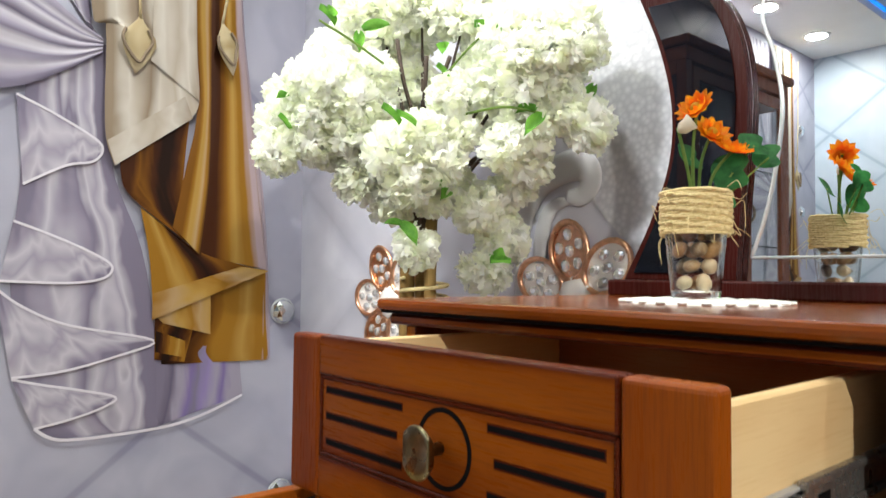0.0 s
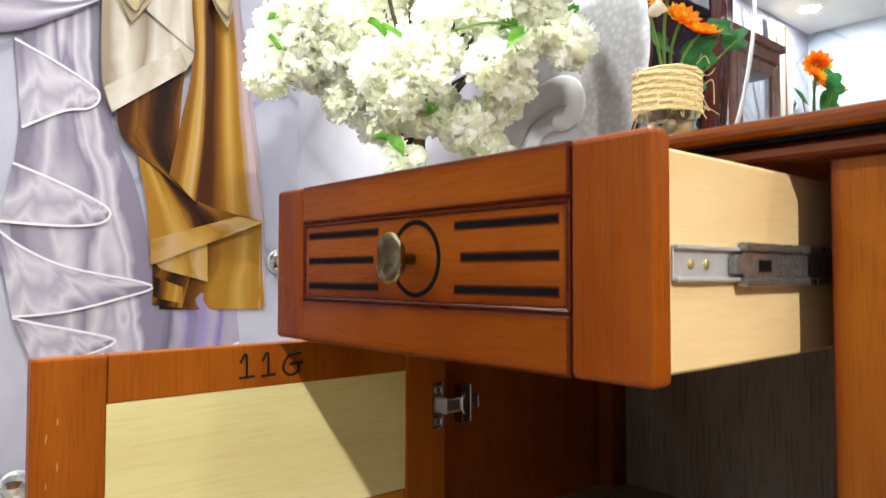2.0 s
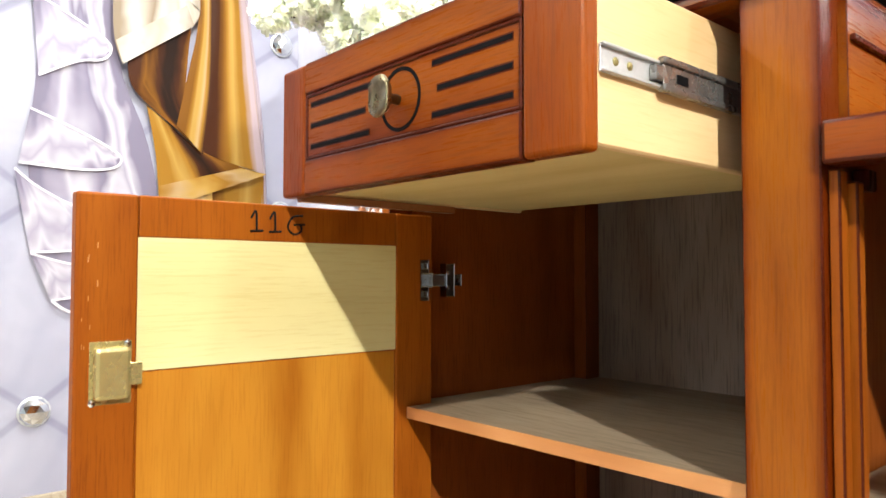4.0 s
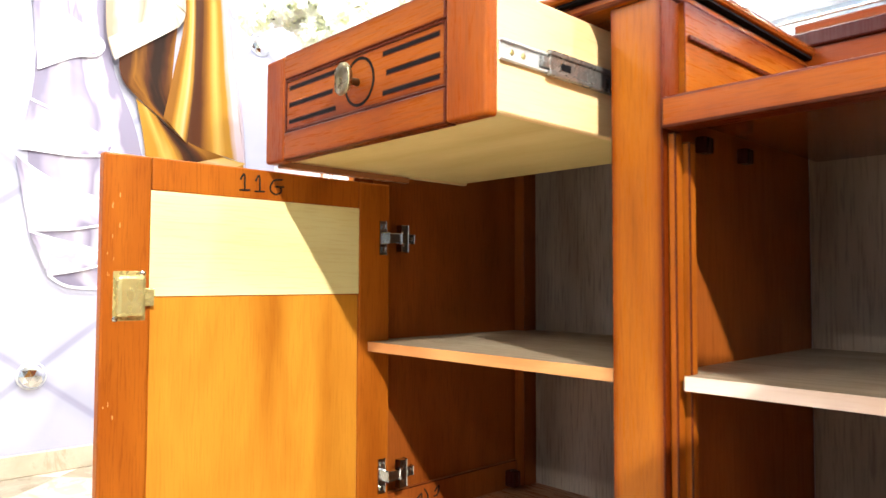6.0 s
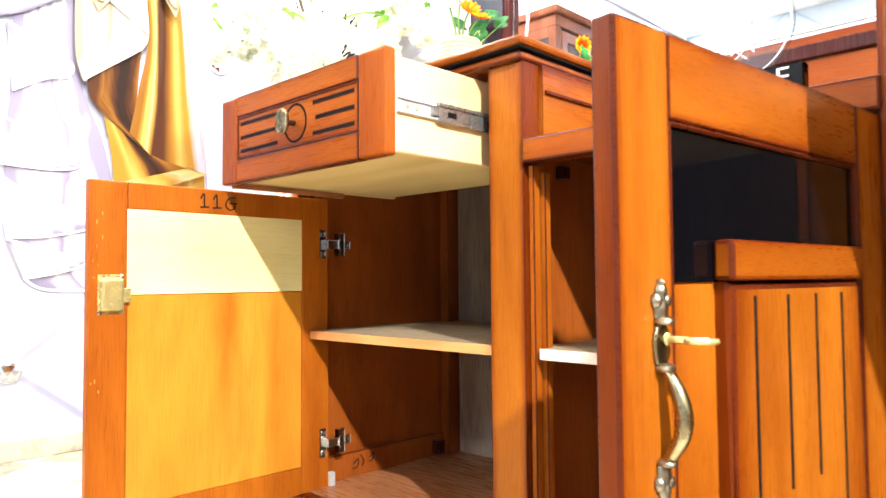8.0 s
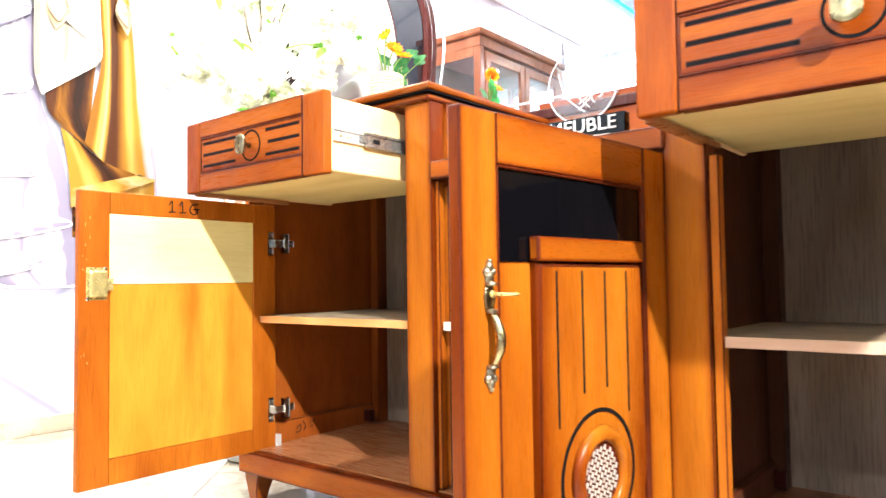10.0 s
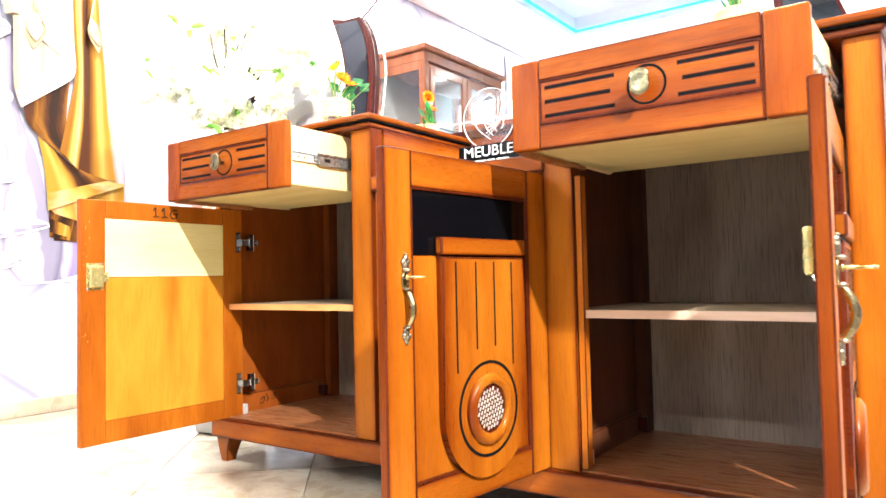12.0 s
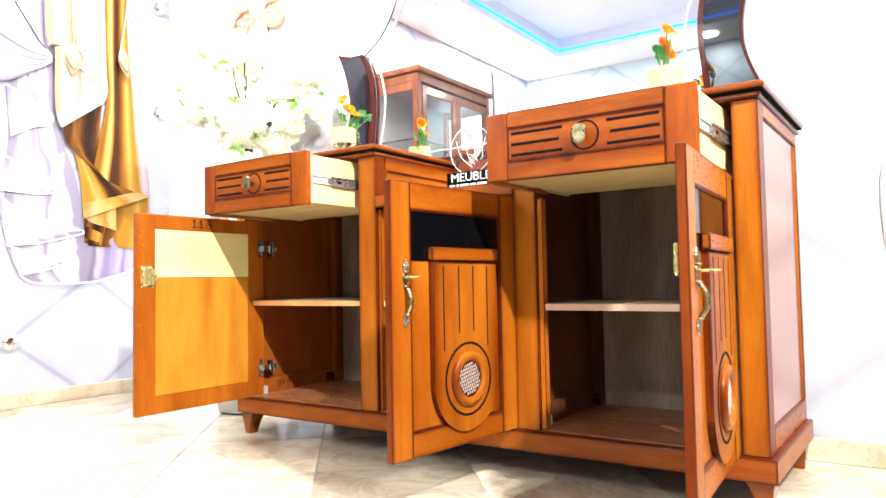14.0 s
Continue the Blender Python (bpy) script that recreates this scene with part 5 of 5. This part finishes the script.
# lobes of the crown: sideways, along the view of the room, height, radius
LOBES = [(-0.162, -0.05, 1.358, 0.095), (-0.292, -0.06, 1.266, 0.014), (-0.275, 0.0, 1.405, 0.014), (-0.280, -0.03, 1.331, 0.014), (-0.105, -0.04, 1.250, 0.050), (-0.022, -0.13, 1.245, 0.052), (0.03, -0.06, 1.215, 0.030), (-0.07, -0.06, 1.20, 0.030),
         (-0.232, 0.04, 1.494, 0.025), (-0.114, 0.04, 1.565, 0.062), (-0.010, 0.05, 1.60, 0.055), (0.105, 0.03, 1.60, 0.050), (0.205, -0.10, 1.437, 0.082), (0.300, -0.14, 1.480, 0.045),
         (0.312, -0.14, 1.345, 0.030), (0.265, -0.12, 1.330, 0.025), (0.065, -0.12, 1.372, 0.024), (0.049, -0.12, 1.293, 0.022), (0.178, -0.12, 1.275, 0.045), (0.128, -0.06, 1.175, 0.034),
         (0.150, -0.05, 1.122, 0.024), (0.138, -0.05, 1.055, 0.026), (0.190, -0.06, 1.202, 0.014), (-0.020, -0.13, 1.085, 0.012), (-0.03, 0.10, 1.42, 0.06), (0.13, 0.06, 1.42, 0.07), (0.20, 0.02, 1.56, 0.05)]
placed = []
for lx, ly, lz, r in LOBES:
    want = max(2 if r > 0.013 else 1, int(200 * r * r / 0.03))
    for _ in range(want * 6):
        d = Vector((rng.gauss(0, 1), rng.gauss(0, 1), rng.gauss(0, 1))).normalized()
        p = TREE + RIGHT * lx + AHEAD * ly + Vector((0, 0, lz)) + d * r * rng.uniform(0.75, 1.0)
        if p.x > 1.205 or (p.y < 0.86 and p.x > 1.08) or p.y < 0.74:
            continue
        if any((p - q).length < 0.050 for q in placed) or len(placed) >= 295:
            continue
        if any((p - (TREE + RIGHT * a + AHEAD * b + Vector((0, 0, cz)))).length < q * 0.62 for a, b, cz, q in LOBES):
            continue
        placed.append(p)
        ob = new("blossom", rng.choice(kinds))
        out = (p - (TREE + Vector((0, 0, 1.33)))).normalized()
        ob.parent = tree
        ob.matrix_local = Matrix.Translation(p - TREE) @ (out.to_track_quat("Z", "Y").to_matrix().to_4x4()) @ Matrix.Rotation(rng.uniform(0, 6.28), 4, "Z") @ Matrix.Scale(rng.uniform(0.82, 1.12), 4)
for lx, ly, lz, r in [q for q in LOBES if q[2] > 1.16]:
    a, b = TREE + Vector((0, 0, 1.12)), TREE + RIGHT * lx * 0.85 + AHEAD * ly * 0.85 + Vector((0, 0, lz))
    mid_p = a.lerp(b, 0.5) + Vector((0, 0, 0.05))
    part("twig", bm_tube(smooth_curve([tuple(a), tuple(mid_p), tuple(b)], 5), [0.006 - 0.0004 * i for i in range(11)], 6), TWIG, tree, smooth=True)


def leaf_bm(L=0.050, W=0.0125, bend=0.012):
    bm = bmesh.new()
    rows = []
    for i in range(7):
        v = i / 6
        w = W * math.sin(math.pi * (0.06 + 0.94 * v)) ** 0.8
        rows.append([bm.verts.new((u * w, v * L, bend * (u * u) - bend * v * v)) for u in (-1, -0.5, 0, 0.5, 1)])
    for a, b in zip(rows, rows[1:]):
        for j in range(4):
            bm.faces.new((a[j], a[j + 1], b[j + 1], b[j]))
    return bm


leaf_data = bpy.data.meshes.new("leaf")
bm = leaf_bm()
for f in bm.faces:
    f.smooth = True
bm.to_mesh(leaf_data)
bm.free()
leaf_data.materials.append(LEAF)
SPRIGS = [(-0.181, -0.15, 1.498), (-0.101, -0.15, 1.469), (0.022, -0.11, 1.445), (-0.052, -0.19, 1.313), (-0.271, -0.10, 1.349), (0.105, -0.08, 1.523), (0.225, -0.16, 1.312), (0.058, -0.14, 1.192), (0.126, -0.12, 1.067), (0.342, -0.08, 1.385), (-0.017, -0.13, 1.141)]
for lx, ly, lz in SPRIGS:
    for k in range(2):
        ob = new("leaf", leaf_data)
        ob.parent = tree
        ob.matrix_local = Matrix.Translation(RIGHT * (lx + rng.uniform(-0.02, 0.02)) + AHEAD * (ly - 0.03) + Vector((0, 0, lz + rng.uniform(-0.02, 0.02)))) @ Euler((rng.uniform(-1, 0.6), rng.uniform(-0.8, 0.8), rng.uniform(-3, 3))).to_matrix().to_4x4() @ Matrix.Scale(rng.uniform(0.7, 1.15), 4)
for pts in (((0.035, -0.10, 1.41), (0.10, -0.12, 1.48), (0.185, -0.10, 1.555)), ((-0.19, -0.17, 1.50), (-0.13, -0.18, 1.46), (-0.07, -0.17, 1.42)), ((0.08, -0.14, 1.335), (0.15, -0.18, 1.34), (0.215, -0.18, 1.33))):
    part("green_shoot", bm_tube(smooth_curve([tuple(TREE + RIGHT * a + AHEAD * b + Vector((0, 0, c))) for a, b, c in pts], 5), 0.0024, 6), STEM, tree, smooth=True)
for pts in (((0.0, -0.07, 1.33), (0.004, -0.09, 1.40), (0.006, -0.09, 1.46)), ((0.015, -0.07, 1.34), (0.035, -0.09, 1.41), (0.052, -0.09, 1.46)), ((-0.01, -0.06, 1.32), (-0.04, -0.05, 1.42), (-0.055, -0.04, 1.51))):
    part("twig", bm_tube(smooth_curve([tuple(TREE + RIGHT * a + AHEAD * b + Vector((0, 0, c))) for a, b, c in pts], 5), 0.0048, 6), TWIG, tree, smooth=True)


# ---- vases with flowers on crocheted doilies ----
def doily(x, y):
    bm = bmesh.new()
    steps, prev = 72, None
    for r0, z in ((0.0, 0.003), (0.045, 0.004), (0.07, 0.0032), (0.09, 0.0046), (0.104, 0.003), (0.112, 0.0)):
        ring = []
        for k in range(steps):
            a = 2 * math.pi * k / steps
            r = r0 + (0.007 * abs(math.sin(9 * a)) if r0 > 0.1 else 0.0)
            ring.append(bm.verts.new((r * math.cos(a), r * math.sin(a), z + (0.0015 * math.sin(12 * a) if r0 > 0.05 and z > 0 else 0))))
        if prev:
            for k in range(steps):
                bm.faces.new((prev[k], prev[(k + 1) % steps], ring[(k + 1) % steps], ring[k]))
        prev = ring
    bmesh.ops.remove_doubles(bm, verts=bm.verts, dist=1e-5)
    d = thing("doily", (x, y, 1.0), "white crocheted round doily lying on the sideboard", "doily", "crocheted doilies")
    part("cloth", bm, LACE, d, m=Matrix.Translation((x, y, 1.0002)) @ Matrix.Diagonal((0.9, 0.9, 1, 1)), smooth=True)
    for k in range(24):
        a = 2 * math.pi * k / 24
        part("picot", bm_lathe([(0.0035, 0), (0.0065, 0.0012), (0.0065, 0.003), (0.0035, 0.0042)], 8, Matrix.Translation((x + 0.104 * math.cos(a), y + 0.104 * math.sin(a), 1.0002)), closed=True), LACE, d, smooth=True)


def flower_bm(R, tilt):
    bm = bmesh.new()
    for layer, (n, up, rr) in enumerate(((11, 0.35, 1.0), (9, 0.75, 0.8), (6, 1.2, 0.55))):
        for k in range(n):
            a = 2 * math.pi * (k + 0.5 * layer) / n
            o, s = Vector((math.cos(a), math.sin(a), 0)), Vector((-math.sin(a), math.cos(a), 0))
            rows = []
            for i in range(5):
                v = i / 4
                w = 0.0085 * rr * math.sin(math.pi * (0.12 + 0.88 * v)) ** 0.7
                c = o * (0.004 + R * rr * v * math.cos(up * v)) + Vector((0, 0, R * rr * v * math.sin(up * (0.4 + 0.6 * v))))
                rows.append([bm.verts.new(c + s * (u * w) + Vector((0, 0, 0.003 * u * u))) for u in (-1, 0, 1)])
            for p, q in zip(rows, rows[1:]):
                for j in range(2):
                    bm.faces.new((p[j], p[j + 1], q[j + 1], q[j]))
    return bm


def vase(x, y, turn):
    at = Matrix.Translation((x, y, 1.0055)) @ Matrix.Rotation(turn, 4, "Z") @ Matrix(((0.754, 0.656, 0, 0), (-0.656, 0.754, 0, 0), (0, 0, 1, 0), (0, 0, 0, 1))) @ Matrix.Scale(0.86, 4)
    v = thing("flower_vase", (x, y, 1.0055), "glass of pebbles wrapped in jute with orange silk flowers", "vase", "flower vases")
    P = lambda name, bm, mat, lab="", smooth=True, parent=v, m=None: part(name, bm, mat, parent, lab, m=at @ m if m is not None else at.copy(), smooth=smooth)
    g = P("glass", bm_lathe([(0.035, 0.0), (0.0365, 0.002), (0.0505, 0.150), (0.048, 0.150), (0.0345, 0.012), (0.001, 0.010)], 72), GLASS, "clear tapered glass", False)
    g.visible_shadow = False
    # jute winding with loose fibres
    coil = [(0.0515 + 0.0014 * math.sin(3.3 * a) + 0.0012 * math.sin(11.7 * a), a, 0.098 + 0.067 * a / (2 * math.pi * 20) + 0.0010 * math.sin(2.3 * a)) for a in [2 * math.pi * k / 28 for k in range(28 * 20 + 1)]]
    P("jute_wrap", bm_tube([(r * math.cos(a), r * math.sin(a), z) for r, a, z in coil], [0.0027 + 0.0005 * math.sin(1.9 * k) for k in range(len(coil))], 6), JUTE, "rough jute twine winding")
    g2 = random.Random(int(100 * x + 31 * turn))
    for k in range(24):
        a, z = g2.uniform(0, 6.28), g2.uniform(0.095, 0.168)
        o = Vector((math.cos(a), math.sin(a), 0))
        q = o * 0.058 + Vector((0, 0, z))
        P("fibre", bm_tube(smooth_curve([tuple(q), tuple(q + o * g2.uniform(0.004, 0.012) + Vector((g2.uniform(-.01, .01), g2.uniform(-.01, .01), g2.uniform(-0.02, 0.012)))),
                                         tuple(q + o * g2.uniform(0.004, 0.016) + Vector((g2.uniform(-.02, .02), g2.uniform(-.02, .02), g2.uniform(-0.045, 0.02))))], 4), 0.0006, 4), JUTE)
    for z, n, R in ((0.024, 3, 0.017), (0.050, 3, 0.021), (0.075, 4, 0.024), (0.100, 4, 0.027)):
        for k in range(n):
            a = 2 * math.pi * k / n + z * 40
            bm = bmesh.new()
            bmesh.ops.create_icosphere(bm, subdivisions=2, radius=1.0)
            s = (g2.uniform(0.011, 0.015), g2.uniform(0.009, 0.013), g2.uniform(0.012, 0.021))
            P("pebble", bm, PEBBLE, m=Matrix.Translation((R * math.cos(a), R * math.sin(a), z)) @ Euler((g2.uniform(0, 3), g2.uniform(0, 3), 0)).to_matrix().to_4x4() @ Matrix.Diagonal((*s, 1)))
    heads = [((0.0, -0.01, 0.292), (0.5, -0.9), 0.030), ((0.024, 0.0, 0.255), (0.9, 0.3), 0.029), ((0.048, -0.02, 0.225), (0.4, 0.2), 0.029)]
    for (hx, hy, hz), (ty, tx), R in heads:
        P("stem", bm_tube(smooth_curve([(0.2 * hx, 0.2 * hy, 0.10), (0.55 * hx - 0.006, 0.6 * hy, 0.55 * hz + 0.06), (hx, hy, hz)], 5), 0.0024, 6), STEM)
        m = Matrix.Translation((hx, hy, hz)) @ Euler((ty, tx, 0)).to_matrix().to_4x4()
        f = P("flower", flower_bm(R, 0), ORANGE, "orange silk flower", m=m)
        P("heart", bm_lathe([(0.008, 0.002), (0.009, 0.008), (0.005, 0.012), (0.001, 0.013)], 12), YELLOW, parent=f, m=m.copy())
    P("stem", bm_tube(smooth_curve([(0.0, 0.0, 0.1), (-0.012, -0.01, 0.18), (-0.032, -0.015, 0.262)], 5), 0.0026, 6), STEM)
    P("bud", bm_lathe([(0.003, 0.0), (0.010, 0.008), (0.011, 0.018), (0.014, 0.026)], 10), WHITE_BUD, "white folded bud", m=Matrix.Translation((-0.032, -0.015, 0.256)) @ Euler((0.3, 0.9, 0)).to_matrix().to_4x4())
    for (lx, ly, lz), (ax, az), s in (((0.0, 0.02, 0.225), (1.0, 0.6), 0.028), ((0.050, -0.02, 0.196), (1.2, -0.4), 0.032), ((0.088, -0.01, 0.240), (0.9, 0.2), 0.027), ((0.112, -0.005, 0.222), (1.1, -0.5), 0.024), ((0.052, 0.01, 0.165), (1.3, 0.4), 0.026)):
        bm = bmesh.new()
        c = bm.verts.new((0, 0, -0.004))
        ring = [bm.verts.new((s * (1 - 0.55 * max(0, math.cos(t)) ** 8) * math.cos(t), s * (1 - 0.55 * max(0, math.cos(t)) ** 8) * math.sin(t), 0.002 * math.sin(3 * t))) for t in [2 * math.pi * k / 22 for k in range(22)]]
        for k in range(22):
            bm.faces.new((c, ring[k], ring[(k + 1) % 22]))
        P("leaf", bm, LOTUS_LEAF, "round deep green leaf", m=Matrix.Translation((lx, ly, lz)) @ Euler((ax, 0, az)).to_matrix().to_4x4())
        P("stem", bm_tube(smooth_curve([(0.1 * lx, 0.1 * ly, 0.12), (0.5 * lx, 0.5 * ly, 0.75 * lz), (lx, ly, lz - 0.003)], 4), 0.0016, 5), STEM)


doily(0.915, 0.52)
vase(0.92, 0.535, 0.0)
doily(0.915, -0.70)
vase(0.92, -0.715, 1.2)

# ---- acrylic sign on the lower bay ----
sx, sy0, sy1, sz = 0.742, -0.072, -0.252, 0.8325
sign = thing("acrylic_sign", (sx, (sy0 + sy1) / 2, sz), "clear acrylic sign with white line emblem on a black foot", "sign")
part("foot_block", bm_box(sx - 0.006, sx + 0.014, sy1, sy0, sz, sz + 0.058, 0.002), BLACK_GLASS, sign, "black lettered foot")
cy, cz, R = (sy0 + sy1) / 2, sz + 0.058 + 0.066, 0.075
disc = part("disc", bm_lathe([(R + 0.003, 0.0), (R + 0.003, 0.004)], 48, Matrix.Translation((sx + 0.002, cy, cz)) @ Matrix.Rotation(math.pi / 2, 4, "Y")), GLASS, sign, "clear acrylic disc")
disc.visible_shadow = False
ring = [(cy + R * math.cos(a), cz + R * math.sin(a)) for a in [2 * math.pi * k / 48 - 1.1 for k in range(46)]]
lines = [ring]
for k in range(4):
    w = 0.018 + 0.013 * k
    lines.append(smooth_curve([(cy + 0.052 - 0.03 * k, cz + 0.03 + 0.008 * k), (cy + 0.035 - 0.026 * k, cz - 0.02), (cy - 0.005 - 0.01 * k, cz - 0.055 + 0.008 * k)], 6))
    lines.append(smooth_curve([(cy - 0.055 + 0.012 * k, cz + 0.035 + 0.006 * k), (cy - 0.035 + 0.006 * k, cz - 0.01), (cy + 0.008, cz - 0.05 + 0.012 * k)], 6))
lines.append(smooth_curve([(cy - 0.01, cz + 0.06), (cy + 0.02, cz + 0.045), (cy, cz + 0.02), (cy - 0.022, cz + 0.042), (cy, cz + 0.06)], 5))
for ln in lines:
    part("emblem_line", bm_tube([(sx - 0.002, y, z) for y, z in ln], 0.0008, 6), WHITE_PAINT, sign, "white emblem line", smooth=True)
text = bpy.data.curves.new("lettering", "FONT")
text.body, text.size, text.align_x, text.extrude, text.offset = "MEUBLE", 0.037, "CENTER", 0.0008, 0.0
text.materials.append(WHITE_PAINT)
lettering = new("lettering", text)
lettering.parent = sign
lettering.matrix_local = Matrix(((0, 0, -1, -0.0075), (-1, 0, 0, 0), (0, 1, 0, 0.028), (0, 0, 0, 1))) @ Matrix.Diagonal((1.12, 1, 1, 1))
lettering["label"] = "white capital letters"
y = sy0 - 0.012
for w in (0.02, 0.008, 0.03, 0.02, 0.034):
    part("letter_bar", bm_box(sx - 0.0072, sx - 0.0058, y - w, y, sz + 0.008, sz + 0.019), WHITE_PAINT, sign, "white bar of small lettering")
    y -= w + 0.006
# ---- marble floor tiles, laid on the diagonal ----
floor_ob = bpy.data.objects["floor"]
TS, TA = 0.455, radians(42)
ux, uy = Vector((math.cos(TA), math.sin(TA), 0)), Vector((-math.sin(TA), math.cos(TA), 0))
base = bpy.data.meshes.new("tile")
bm = bm_box(-TS / 2 + 0.0012, TS / 2 - 0.0012, -TS / 2 + 0.0012, TS / 2 - 0.0012, -0.0042, 0.0, 0.0012)
bm.to_mesh(base)
bm.free()
base.materials.append(TILE)
turn = Matrix.Rotation(TA, 4, "Z")
for i in range(-14, 15):
    for j in range(-14, 15):
        c = Vector((0.40, 0.18, 0)) + (i + 0.5) * TS * ux + (j + 0.5) * TS * uy
        r = 0.5 * TS * (abs(ux.x) + abs(uy.x))
        if c.x + r < XW or c.x - r > XE or c.y + r < YS or c.y - r > YN:
            continue
        data = base
        if c.x - r < XW or c.x + r > XE or c.y - r < YS or c.y + r > YN:
            bm = bmesh.new()
            bm.from_mesh(base)
            bmesh.ops.transform(bm, matrix=Matrix.Translation(c) @ turn, verts=bm.verts)
            for co, no in (((XW, 0, 0), (-1, 0, 0)), ((XE, 0, 0), (1, 0, 0)), ((0, YS, 0), (0, -1, 0)), ((0, YN, 0), (0, 1, 0))):
                bmesh.ops.bisect_plane(bm, geom=bm.verts[:] + bm.edges[:] + bm.faces[:], plane_co=co, plane_no=no, clear_outer=True)
            if len(bm.faces) < 2:
                bm.free()
                continue
            bmesh.ops.transform(bm, matrix=(Matrix.Translation(c) @ turn).inverted(), verts=bm.verts)
            data = bpy.data.meshes.new("tile_cut")
            data.materials.append(TILE)
            bm.to_mesh(data)
            bm.free()
        t = new("tile", data)
        t.matrix_world = Matrix.Translation(c) @ turn
        t.parent = floor_ob
